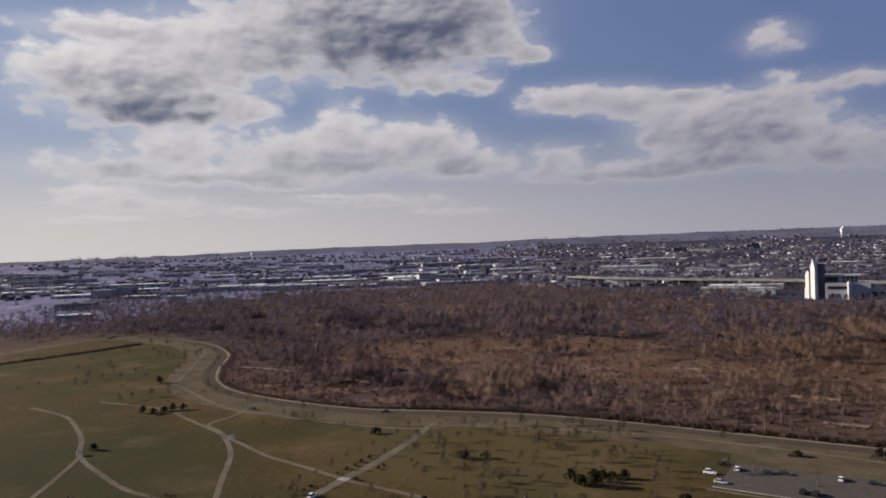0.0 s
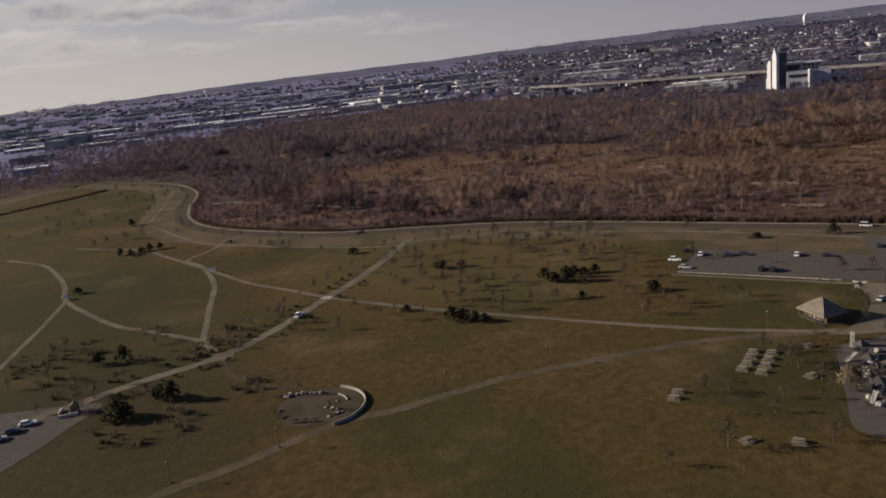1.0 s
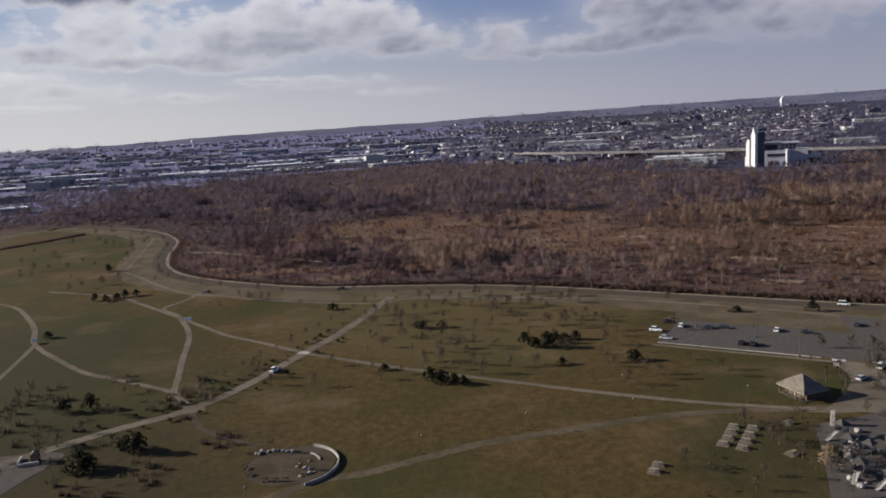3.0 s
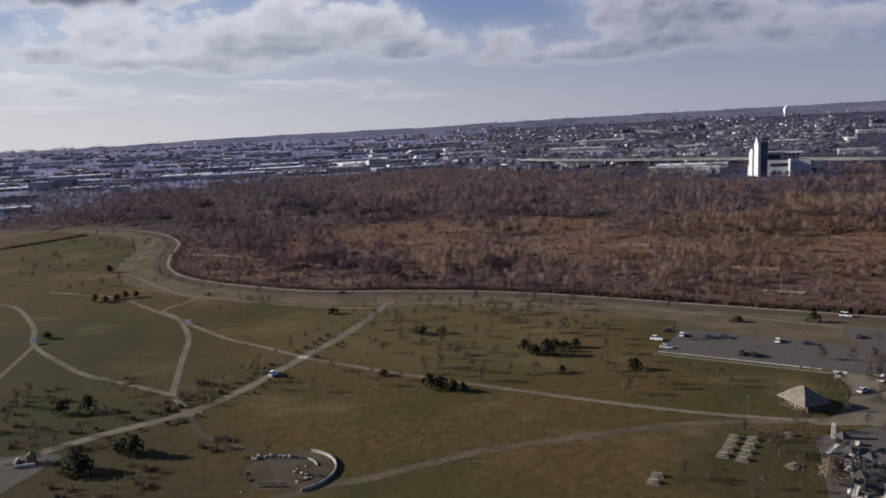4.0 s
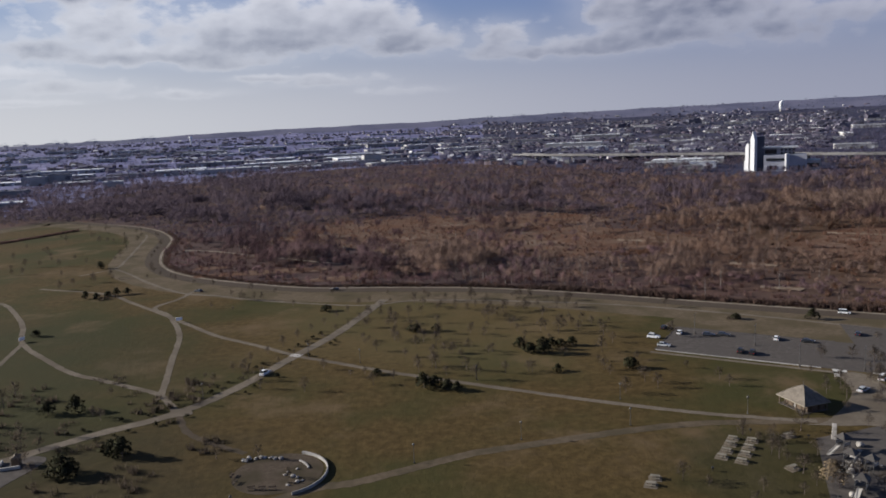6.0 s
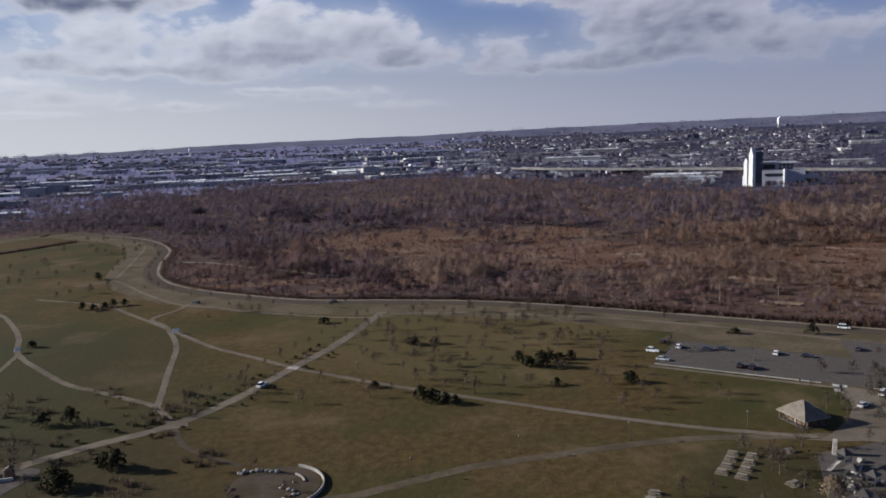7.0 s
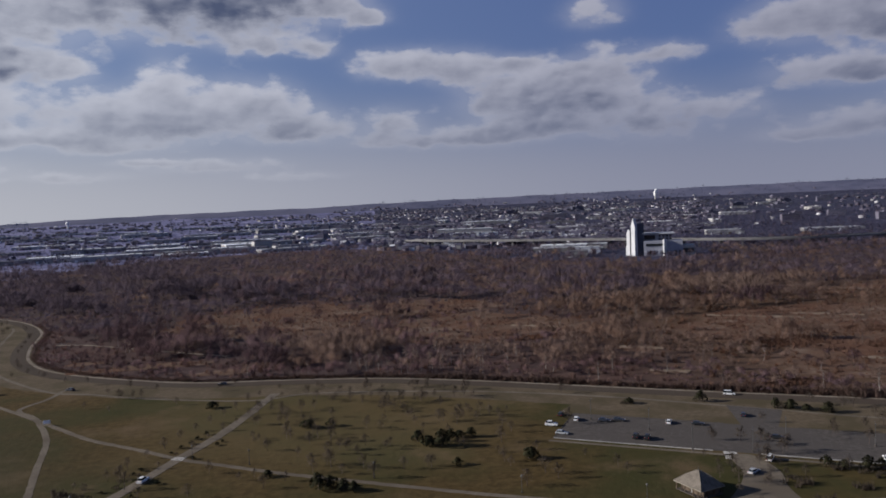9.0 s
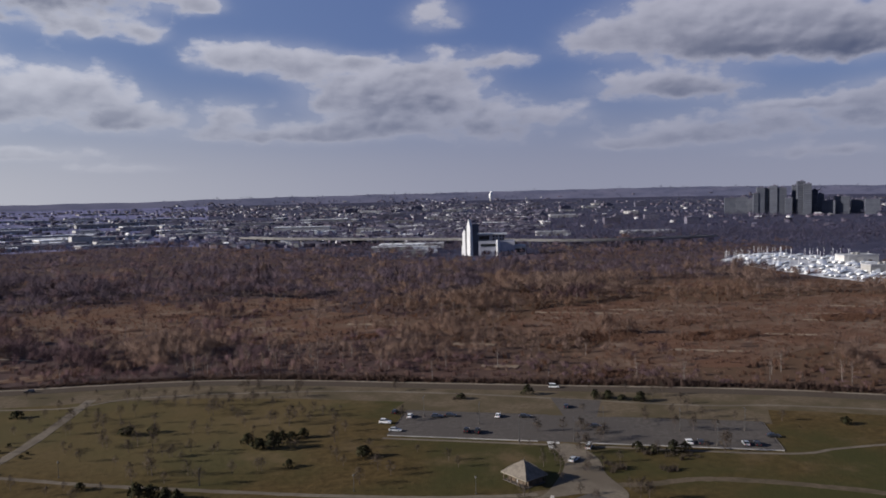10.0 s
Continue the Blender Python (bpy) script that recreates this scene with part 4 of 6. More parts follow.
for i, (px_, py_, s) in enumerate(EVERS):
    m = pose(px_, py_, .04, 0, 0, rng.uniform(0, 360))
    if i < 3:
        evers[i].matrix_basis = m @ Matrix.Scale(s, 4)
    else:
        c = copy_thing(evers[i % 3], m)
        c.scale = (s * rng.uniform(.9, 1.1), s * rng.uniform(.9, 1.1), s * rng.uniform(.85, 1.1))
PARK = [(-98, 193, 1.25), (-92, 186, .9), (-104, 207, .8), (119, 191, .8), (124, 199, .9), (130, 194, .8), (127, 207, .9), (135, 200, .8), (121, 204, .7), (-28, 176, .6), (-37, 188, .6), (-52, 196, .8), (-48, 190, .7)]
for x0, y0, x1, y1, n in ((-14, 235, 78, 340, 105), (60, 215, 100, 300, 16), (-70, 235, -10, 262, 10), (-20, 345, 70, 352, 10), (-95, 350, -30, 385, 8), (-290, 470, -180, 700, 44),
                          (-130, 195, -88, 250, 12), (84, 146, 102, 182, 19), (40, 120, 90, 160, 10), (-190, 420, -120, 470, 8), (140, 200, 230, 240, 9), (150, 262, 215, 240, 6), (124, 206, 150, 236, 12), (118, 168, 134, 184, 5), (150, 236, 200, 214, 12), (130, 185, 200, 200, 8)):
    for _ in range(n):
        PARK.append((rng.uniform(x0, x1), rng.uniform(y0, y1), rng.uniform(.55, 1.0)))
for k in range(24):     # a row along the park road and along the avenue
    a, b = ROAD[6 + k * 14 // 24], ROAD[7 + k * 14 // 24]
    u = rng.random()
    PARK.append((a[0] + (b[0] - a[0]) * u + 3, a[1] + (b[1] - a[1]) * u - 14, rng.uniform(.6, .9)))
for k in range(14):
    u = k / 13
    PARK += [(-8 - 58 * u + 5, 352 - 122 * u, rng.uniform(.5, .7)), (-8 - 58 * u - 5, 352 - 122 * u + 3, rng.uniform(.5, .7))]
for i, (px_, py_, s) in enumerate(PARK):
    m = pose(px_, py_, .04, 0, 0, rng.uniform(0, 360))
    if i < 4:
        park_trees[i].matrix_basis = m @ Matrix.Scale(s, 4)
    else:
        c = copy_thing(park_trees[i % 4], m)
        c.scale = (s,) * 3

# hedge across the far field
hedge = np.array([(-400, 540), (-360, 590), (-323, 637), (-300, 672), (-281, 705)])
k = nrng.uniform(0, 3.999, 700)
i = k.astype(int)
p = hedge[i] + (hedge[i + 1] - hedge[i]) * (k - i)[:, None] + nrng.normal(0, 1.2, (700, 2))
spots = np.stack([p[:, 0], p[:, 1], np.full(700, .05), nrng.uniform(0, 6.28, 700), nrng.uniform(.5, .9, 700), nrng.integers(0, 3, 700)], 1)
stuff("hedge", shrub_protos, spots, [BARK, BRUSH], "dark brown bare hedge across the field", "hedge")

# low dark bushes along the avenue
bush = tree_thing("evergreen_bush", *pine(rng, 1.5, 1.0, 6, 50), BARK, NEEDLES, "low dark evergreen bush beside the avenue", "bushes along the avenue")
line = smoothed([(-6, 352), (-24, 305), (-38, 276), (-52, 246), (-67, 225), (-85, 213), (-97, 204)], 6)
n = 0
for i in range(6, len(line) - 1):
    d = (line[i + 1] - line[i]).normalized()
    for side in (-5.4, 5.4):
        if rng.random() < .35:
            continue
        m = pose(line[i].x + d.y * side + rng.uniform(-1, 1), line[i].y - d.x * side + rng.uniform(-1, 1), .05, 0, 0, rng.uniform(0, 360))
        s = rng.uniform(.5, .95)
        if n == 0:
            bush.matrix_basis = m
        else:
            copy_thing(bush, m).scale = (s * 1.4, s * 1.2, s)
        n += 1
# tangled brush at the avenue's end
x, y = nrng.uniform(-140, -62, 520), nrng.uniform(168, 265, 520)
ok = (patchy(x, y, 9, 3) > .12) & (np.abs((x + 67) * .62 - (y - 225)) > 6) & ~((x < -92) & (y < 202))
spots = np.stack([x[ok], y[ok], np.full(ok.sum(), .05), nrng.uniform(0, 6.28, ok.sum()), nrng.uniform(.4, .9, ok.sum()), nrng.integers(0, 3, ok.sum())], 1)
extra = [(cx + nrng.normal(0, r_), cy + nrng.normal(0, r_)) for cx, cy, r_, n in ((139, 194, 2.2, 16), (157, 199, 2.0, 12), (165, 192, 2.2, 12), (153, 184, 1.8, 9), (184, 260, 2.0, 10), (195, 251, 2.0, 10), (131, 288, 1.4, 6), (-52, 198, 2.5, 12), (-150, 401, 3.5, 18)) for _ in range(n)]
spots = np.concatenate([spots, [(px_, py_, .05, nrng.uniform(0, 6.28), nrng.uniform(.45, .85), nrng.integers(0, 3)) for px_, py_ in extra]])
stuff("thicket", shrub_protos, spots, [BARK, PARK_TWIG], "dark bare thicket on the grass", "thicket")

# ---- car park ----
PALE_WOOD = material("weathered_pale_wood", (.19, .17, .133), (.26, .23, .182), 3, (.165, .148, .115), .5, .9, .005, spread=.12)
LOT_AT = pose(89, 255, 0, 0, 0, -34.3)        # its near corner; x along the long side, y away


def lot(u, v, z=0.0):
    return LOT_AT @ Vector((u, v, z))


def flat(p):
    return (p.x, p.y)


sheet("car_park", [flat(lot(u, v)) for u, v in ((0, 0), (0, 31), (130, 31), (130, 0))], .11, LOT, "grey asphalt car park with faded bays", "car park", smooth=False)
sheet("lot_verge", [flat(lot(u, v)) for u, v in ((-6, 29), (-3, 50), (40, 58), (95, 60), (136, 50), (133, 29))], .085, VERGE, "dry tan grass strip round the car park", "verge", smooth=False)
sheet("car_park_entry", [flat(lot(u, v)) for u, v in ((60, 30.5), (54, 56), (74, 54), (72, 30.5))], .105, LOT, "grey asphalt entry to the car park", "car park entry", smooth=False)
for i, (u0, u1, v, w) in enumerate(((0, 52, -.25, .5), (66, 130, -.25, .5), (0, 54, 31.2, .25), (78, 130, 31.2, .25))):
    a, b = lot(u0, v), lot(u1, v)
    strip("kerb_%d" % (i + 1), [flat(a), flat(a.lerp(b, .5)), flat(b)], w, .26, DECK if i < 2 else LOT, "pale concrete kerb of the car park", "kerb", thick=.25)
for u in (-.25, 130.25):
    a, b = lot(u, 0), lot(u, 31)
    strip("kerb_end", [flat(a), flat(a.lerp(b, .5)), flat(b)], .3, .2, LOT, "pale concrete kerb of the car park", "kerb", thick=.25)
# near walk beside the lot
a, b = lot(-1, -3.2), lot(128, -3.2)
strip("lot_walk", [flat(a), flat(a.lerp(b, .5)), flat(b), (212, 175.5), (230, 171), (262, 160)], 1.6, .10, PATHWAY, "pale walk along the car park", "path")
lines_v, lines_f = [], []
for row, (v0, v1) in enumerate(((.6, 5.4), (12.2, 16.4), (16.6, 20.8), (26.2, 30.6))):
    for k in range(46):
        u = 2 + k * 2.75
        if 54 < u < 64 and row != 2:
            continue
        q = [lot(u + s, v, .118) for s, v in ((0, v0), (.1, v0), (.1, v1), (0, v1))]
        n = len(lines_v)
        lines_v += [tuple(p) for p in q]
        lines_f.append((n, n + 1, n + 2, n + 3))
tagged(new("bay_lines", mesh_of("bay_lines", lines_v, lines_f, PAINT)), "faded white painted parking bay lines", "bay lines", kind="stuff")


def car_tone(name, rgb):
    return material(name, rgb, tuple(min(1, c * 1.15) for c in rgb), 2, rough=.35, spec=.5)


CAR_PAINT = {"white": car_tone("white_car_paint", (.7, .7, .69)), "black": car_tone("black_car_paint", (.018, .018, .02)),
             "silver": car_tone("silver_car_paint", (.36, .37, .38)), "dark": car_tone("dark_blue_car_paint", (.03, .035, .05))}
RED_LENS = material("red_lamp_lens", (.3, .01, .01), (.4, .02, .02), 4, rough=.2)
CLEAR_LENS = material("clear_lamp_lens", (.6, .6, .62), (.7, .7, .72), 4, rough=.15)


def slab_profile(profile, half, taper=0.9):
    """A closed side profile (x, z) drawn across the width, drawn in towards the top."""
    bm = bmesh.new()
    zs = [z for _, z in profile]
    lo, hi = min(zs), max(zs)
    rows = []
    for s in (-1, 1):
        rows.append([bm.verts.new((x, s * half * (1 - (1 - taper) * (z - lo) / (hi - lo + 1e-6)), z)) for x, z in profile])
    n = len(profile)
    for i in range(n):
        bm.faces.new((rows[0][i], rows[0][(i + 1) % n], rows[1][(i + 1) % n], rows[1][i]))
    bm.faces.new(rows[0][::-1])
    bm.faces.new(rows[1])
    bmesh.ops.recalc_face_normals(bm, faces=bm.faces[:])
    bmesh.ops.bevel(bm, geom=bm.edges[:], offset=.05, segments=1, affect="EDGES")
    return bm


def build_car(colour, tall=0.0, van=False):
    paint = CAR_PAINT[colour]
    kind = "van" if van else "car"
    ob = thing(kind, Matrix(), "%s %s parked on grey asphalt" % ({"dark": "dark blue"}.get(colour, colour), kind), kind, "parked vehicles")
    z = .75 + tall * .3
    part("body", slab_profile([(-2.25, .3), (-2.3, z), (-1.9, z + .14), (.9, z + .16), (2.1, z - .03), (2.28, .55), (2.2, .3)], .9, .93), paint, ob)
    if van:
        roof = [(-2.2, z + .1), (-2.2, z + .95), (-1.9, z + 1.05), (.9, z + 1.0), (1.55, z + .1)]
    else:
        roof = [(-1.95, z + .1), (-1.55 - tall * .4, z + .62 + tall * .2), (.15, z + .64 + tall * .2), (.95, z + .1)]
    part("cabin_glass", slab_profile(roof, .8, .82), GLASS, ob, "dark tinted glass")
    top = max(q[1] for q in roof)
    part("roof", boxed(-.72 if not van else -.6, 0, top - .03, 1.75 if not van else 2.7, 1.28, .07, bevel=.03), paint, ob)
    for sx in (-1.4, 1.42):
        for sy in (-.82, .82):
            w = part("wheel", rod(bmesh.new(), (sx, sy - .1, .33), (sx, sy + .1, .33), .33, .33, 14), RUBBER, ob, "black tyre")
            part("rim", rod(bmesh.new(), (sx, sy - .115, .33), (sx, sy + .115, .33), .2, .2, 10), STEEL, w, "grey metal rim")
    for sy in (-.62, .62):
        part("headlight", boxed(2.2, sy, z - .16, .12, .35, .14, bevel=.02), CLEAR_LENS, ob)
        part("tail_light", boxed(-2.28, sy, z - .12, .1, .3, .16, bevel=.02), RED_LENS, ob)
    return ob


cars = {}
for colour, px_, py_, turn, kind in (("black", 101, 280, 55, 0), ("white", 93, 268.5, -30, 1), ("white", 104, 272, 62, 0), ("dark", 113, 267, -30, 0), ("black", 118, 265.5, -34, 0),
                                     ("white", 133.5, 257, 57, 0), ("black", 142, 251.5, -30, 0), ("black", 115, 245.5, 56, 1), ("black", 118, 243, 56, 1), ("silver", 93, 258, -34, 0),
                                     ("dark", 163, 256, 56, 0), ("black", 158, 229, -32, 0), ("white", 175, 201, 60, 0), ("black", 178, 199, 57, 0), ("silver", 190, 191.5, 58, 0), ("black", 193, 189.5, 56, 0), ("black", 204, 193, -30, 0),
                                     ("white", 175, 284, -33, 2), ("white", -46, 256, 67, 1), ("silver", 132, 204, 30, 0), ("white", 143, 212, 45, 2),
                                     ("black", -31, 385, 162, 0), ("dark", -103, 402, 150, 0), ("dark", -112, 186, 20, 0), ("silver", -114, 182, 25, 0), ("white", -110, 190, 15, 0)):
    m = pose(px_, py_, .125, 0, 0, turn)
    if (colour, kind) not in cars:
        cars[colour, kind] = build_car(colour, .8 if kind == 1 else 0, kind == 2)
        cars[colour, kind].matrix_basis = m
    else:
        copy_thing(cars[colour, kind], m)


# ---- lamps ----
def build_lamp(h, name, label):
    ob = thing(name, Matrix(), label, "lamp post", "lamp posts of the park")
    part("base", boxed(0, 0, 0, .4, .4, .3, bevel=.04), STEEL, ob)
    part("pole", rod(bmesh.new(), (0, 0, .25), (0, 0, h), .09, .06, 8), STEEL, ob)
    bm = bmesh.new()
    bmesh.ops.create_icosphere(bm, subdivisions=2, radius=.32, matrix=Matrix.Translation((0, 0, h + .2)))
    g_ = part("globe", bm, LAMP_GLOBE, ob, "pale globe", smooth=True)
    part("cap", rod(bmesh.new(), (0, 0, h + .45), (0, 0, h + .6), .2, .05, 8), STEEL, g_)
    return ob


def build_mast(h):
    ob = thing("light_mast", Matrix(), "tall grey steel car park light mast", "light mast", "light masts")
    part("base", rod(bmesh.new(), (0, 0, 0), (0, 0, .8), .3, .3, 10), LOT, ob)
    part("pole", rod(bmesh.new(), (0, 0, .7), (0, 0, h), .11, .07, 8), STEEL, ob)
    for s in (-1, 1):
        arm = part("arm", rod(bmesh.new(), (0, 0, h - .1), (s * 1.1, 0, h + .1), .05, .04, 6), STEEL, ob)
        part("lamp_head", boxed(s * 1.35, 0, h + .02, .7, .3, .16, bevel=.04), STEEL, arm)
    return ob


lamp = build_lamp(4.6, "lamp_post", "slim grey lamp post with a pale globe")
for i, (px_, py_) in enumerate(((30, 188), (2, 179), (60, 192), (63, 211), (93, 194), (-38, 159), (-60, 149), (-14, 262), (-33, 273), (24, 236), (-62, 236))):
    m = pose(px_, py_, .05)
    if i == 0:
        lamp.matrix_basis = m
    else:
        copy_thing(lamp, m)
mast = build_mast(7.5)
for i, (u, v) in enumerate(((30, 16.5), (64, 1.2), (74, 16.5), (100, 16.5), (122, 20), (8, 24), (110, 2), (46, -2))):
    m = LOT_AT @ pose(u, v, .12, 0, 0, 90)
    if i == 0:
        mast.matrix_basis = m
    else:
        copy_thing(mast, m)


# ---- pavilion ----
def build_pavilion():
    ob = thing("pavilion", pose(109.8, 196.4, .05, 0, 0, 14) @ Matrix.Diagonal((.8, .74, .82, 1)), "park pavilion with light brown hipped roof", "pavilion")
    # floor in asphalt grey, darker than concrete for the shade under the roof
    part("floor_slab", boxed(0, 0, 0, 10, 13.2, .18, bevel=.03), LOT, ob)
    bm = bmesh.new()
    ex, ey, z0 = 5.4, 7.1, 3.0
    lo = [bm.verts.new((x * ex, y * ey, z0 - .22)) for x, y in ((-1, -1), (1, -1), (1, 1), (-1, 1))]
    hi = [bm.verts.new((x * ex, y * ey, z0)) for x, y in ((-1, -1), (1, -1), (1, 1), (-1, 1))]
    mid = [bm.verts.new((x * 2.7, y * 3.7, 5.6)) for x, y in ((-1, -1), (1, -1), (1, 1), (-1, 1))]
    top = [bm.verts.new((x * .35, y * .5, 7.4)) for x, y in ((-1, -1), (1, -1), (1, 1), (-1, 1))]
    for a, b in ((lo, hi), (hi, mid), (mid, top)):
        for i in range(4):
            bm.faces.new((a[i], a[(i + 1) % 4], b[(i + 1) % 4], b[i]))
    bm.faces.new(top), bm.faces.new(lo[::-1])
    bmesh.ops.recalc_face_normals(bm, faces=bm.faces[:])
    roof = part("roof", bm, ROOF_TILE, ob, "light brown shingled hipped roof")
    for fx, fy, fw, fd in ((0, -7.12, 10.9, .1), (0, 7.12, 10.9, .1), (-5.42, 0, .1, 14.1), (5.42, 0, .1, 14.1)):
        part("fascia", boxed(fx, fy, 2.72, fw, fd, .3), PALE_WOOD, roof, "pale fascia board")
    for sx, sy in ((-1, -1), (1, -1), (1, 1), (-1, 1)):
        part("hip_cap", rod(rod(bmesh.new(), (sx * 5.4, sy * 7.1, 3.05), (sx * 2.7, sy * 3.7, 5.65), .12, .12, 5), (sx * 2.7, sy * 3.7, 5.65), (sx * .35, sy * .5, 7.45), .12, .12, 5), ROOF_TILE, roof)
    part("finial", rod(bmesh.new(), (0, 0, 7.35), (0, 0, 8.9), .14, .03, 8), STEEL, roof)
    part("dormer", slab_profile([(-.2, 4.0), (1.6, 4.0), (1.2, 5.3)], .9, .2), WHITE, roof, "white gabled roof vent").location = (2.2, -1.2, .3)
    for x in (-4.7, -1.6, 1.6, 4.7):
        for y in (-6.2, 6.2):
            part("post", boxed(x, y, .15, .34, .34, 2.7, bevel=.03), DARK_WOOD, ob)
    for y in (-2.1, 2.1):
        for x in (-4.7, 4.7):
            part("post", boxed(x, y, .15, .34, .34, 2.7, bevel=.03), DARK_WOOD, ob)
    # large dark wall stands in for the shaded interior
    part("core_wall", boxed(.6, 0, .15, 7.4, 11.5, 2.65, bevel=.03), DARK_WOOD, ob, "dark timber walls giving the shade under the roof")
    part("door", boxed(-3.14, 0, .17, .08, 1.0, 2.1, bevel=.01), SHED_WALL, ob)
    for y in (-4.4, 4.6):
        part("bench", box(box(boxed(-3.9, y, .5, 1.2, .45, .07), -4.3, y, .15, .1, .4, .36), -3.5, y, .15, .1, .4, .36), DARK_WOOD, ob)


build_pavilion()
sheet("pavilion_plaza", [(104, 184.5), (111, 186), (128, 203), (134, 219), (141, 217), (140, 203), (134, 190), (131, 176), (126, 172), (121, 180), (112, 182)], .115, PATHWAY, "pale paved forecourt beside the pavilion", "plaza")
strip("pavilion_walk", [(133, 216), (138, 226), (144, 232)], 4.0, .10, CONCRETE, "pale concrete walk to the car park", "path")


# ---- picnic tables, benches, bins ----
def build_table():
    ob = thing("picnic_table", Matrix(), "weathered pale wooden picnic table with benches", "picnic table", "picnic tables")
    for k in range(5):
        part("top_plank", boxed(0, -.36 + k * .18, .72, 1.9, .165, .045, bevel=.01), PALE_WOOD, ob)
    for y in (-.72, .72):
        part("seat_plank", boxed(0, y, .42, 1.9, .28, .05, bevel=.01), PALE_WOOD, ob)
    for x in (-.65, .65):
        part("leg_frame", rod(rod(rod(bmesh.new(), (x, -.68, 0), (x, -.2, .72), .05, .05, 4), (x, .68, 0), (x, .2, .72), .05, .05, 4), (x, -.72, .4), (x, .72, .4), .05, .05, 4), DARK_WOOD, ob)
    part("pad", boxed(0, 0, -.02, 2.6, 2.4, .06, bevel=.01), PATHWAY, ob, "pale paving pad")
    return ob


table = build_table()
for i, (px_, py_, turn) in enumerate(((82, 179, -35), (80, 176, -33), (77.5, 172.5, -36), (75, 169.5, -35), (86, 177, -32), (83.5, 173.5, -35), (81, 170, -37), (78.5, 166.5, -35),
                                      (56, 161.5, -20), (54, 158.5, -25), (96, 178.2, 10), (88, 161.2, 20), (61.3, 136, 12), (70.6, 133, -30))):
    m = pose(px_, py_, .06, 0, 0, turn) @ Matrix.Scale(1.1, 4)
    if i == 0:
        table.matrix_basis = m
    else:
        copy_thing(table, m).scale = (1.15, 1.15, 1.15)


def build_grill():
    ob = thing("park_grill", Matrix(), "black steel park grill on a post", "grill", "park grills")
    part("post", rod(bmesh.new(), (0, 0, 0), (0, 0, .8), .06, .06, 6), RUBBER, ob)
    part("fire_box", boxed(0, 0, .78, .6, .45, .3, bevel=.02), RUBBER, ob)
    return ob


grill = build_grill()
for i, (px_, py_) in enumerate(((88, 182), (92, 178), (70, 163), (66, 147), (90, 146), (100, 176), (60, 138))):
    m = pose(px_, py_, .05, 0, 0, 40 * i)
    if i == 0:
        grill.matrix_basis = m
    else:
        copy_thing(grill, m)

# ---- round plaza ----
sheet("round_plaza", [(-31 + 11 * math.cos(t / 24 * 6.283), 179 + 11 * math.sin(t / 24 * 6.283)) for t in range(24)], .10, PLAZA, "round plaza of worn brown gravel", "plaza")


def arc_wall(name, cx, cy, r, a0, a1, h, w, mat, label, cat, n=28):
    verts, faces = [], []
    for i in range(n + 1):
        a = radians(a0 + (a1 - a0) * i / n)
        for rr, z in ((r - w / 2, .05), (r - w / 2, h - .04), (r - w / 2 + .05, h), (r + w / 2 - .05, h), (r + w / 2, h - .04), (r + w / 2, .05)):
            verts.append((cx + rr * math.cos(a), cy + rr * math.sin(a), z))
    for i in range(n):
        for k in range(5):
            a = 6 * i + k
            faces.append((a, a + 6, a + 7, a + 1))
    faces += [tuple(range(6)), tuple(range(6 * n, 6 * n + 6))[::-1]]
    return tagged(new(name, mesh_of(name, verts, faces, mat)), label, cat)


arc_wall("curved_wall", -31.2, 178.2, 12.2, -66, 66, .8, .36, DECK, "low pale concrete curved wall round the plaza", "wall")
arc_wall("curved_bench", -31.5, 179, 7.8, 10, 50, .45, .4, DECK, "pale concrete curved bench", "bench")


def build_boulder(seed, mat, label, group):
    r_ = random.Random(seed)
    bm = bmesh.new()
    bmesh.ops.create_icosphere(bm, subdivisions=2, radius=.5)
    off = Vector((r_.uniform(0, 9), r_.uniform(0, 9), r_.uniform(0, 9)))
    for v in bm.verts:
        k = 1 + .45 * noise.noise(v.co * 1.7 + off) + .2 * noise.noise(v.co * 4 + off)
        v.co = Vector((v.co.x * k * r_.uniform(.97, 1.03), v.co.y * k, max(v.co.z * k * .8, -.25) + .22))
    me = bpy.data.meshes.new("boulder")
    bm.to_mesh(me)
    bm.free()
    me.materials.append(mat)
    return tagged(new("boulder", me), label, "boulder", group)


rocks = [build_boulder(s, STONE, "rough pale grey boulder lying on the plaza", "boulders of the plaza") for s in (1, 2, 3)]
r2 = random.Random(5)
for i in range(22):
    u = i / 21
    px_, py_ = (-41 + 15 * u, 187 + 1.5 * math.sin(u * 5)) if i < 14 else (-27 + 2 * math.cos(i), 180 - (i - 14) * 1.1)
    s = r2.uniform(.6, 1.3)
    m = pose(px_ + r2.uniform(-.5, .5), py_ + r2.uniform(-.6, .6), .1, 0, 0, r2.uniform(0, 360))
    if i < 3:
        rocks[i].matrix_basis = m @ Matrix.Scale(s, 4)
    else:
        copy_thing(rocks[i % 3], m).scale = (s * r2.uniform(.8, 1.5), s, s * r2.uniform(.6, 1))


def build_bench():
    ob = thing("park_bench", Matrix(), "dark timber park bench on the plaza", "bench", "benches of the plaza")
    for k in range(3):
        part("seat_slat", boxed(0, -.18 + .16 * k, .43, 1.8, .13, .04), DARK_WOOD, ob)
    for k in range(2):
        part("back_slat", boxed(0, .28, .6 + .18 * k, 1.8, .04, .13), DARK_WOOD, ob)
    for x_ in (-.7, .7):
        part("leg", boxed(x_, 0, 0, .07, .5, .45), STEEL, ob)
    return ob


bench = build_bench()
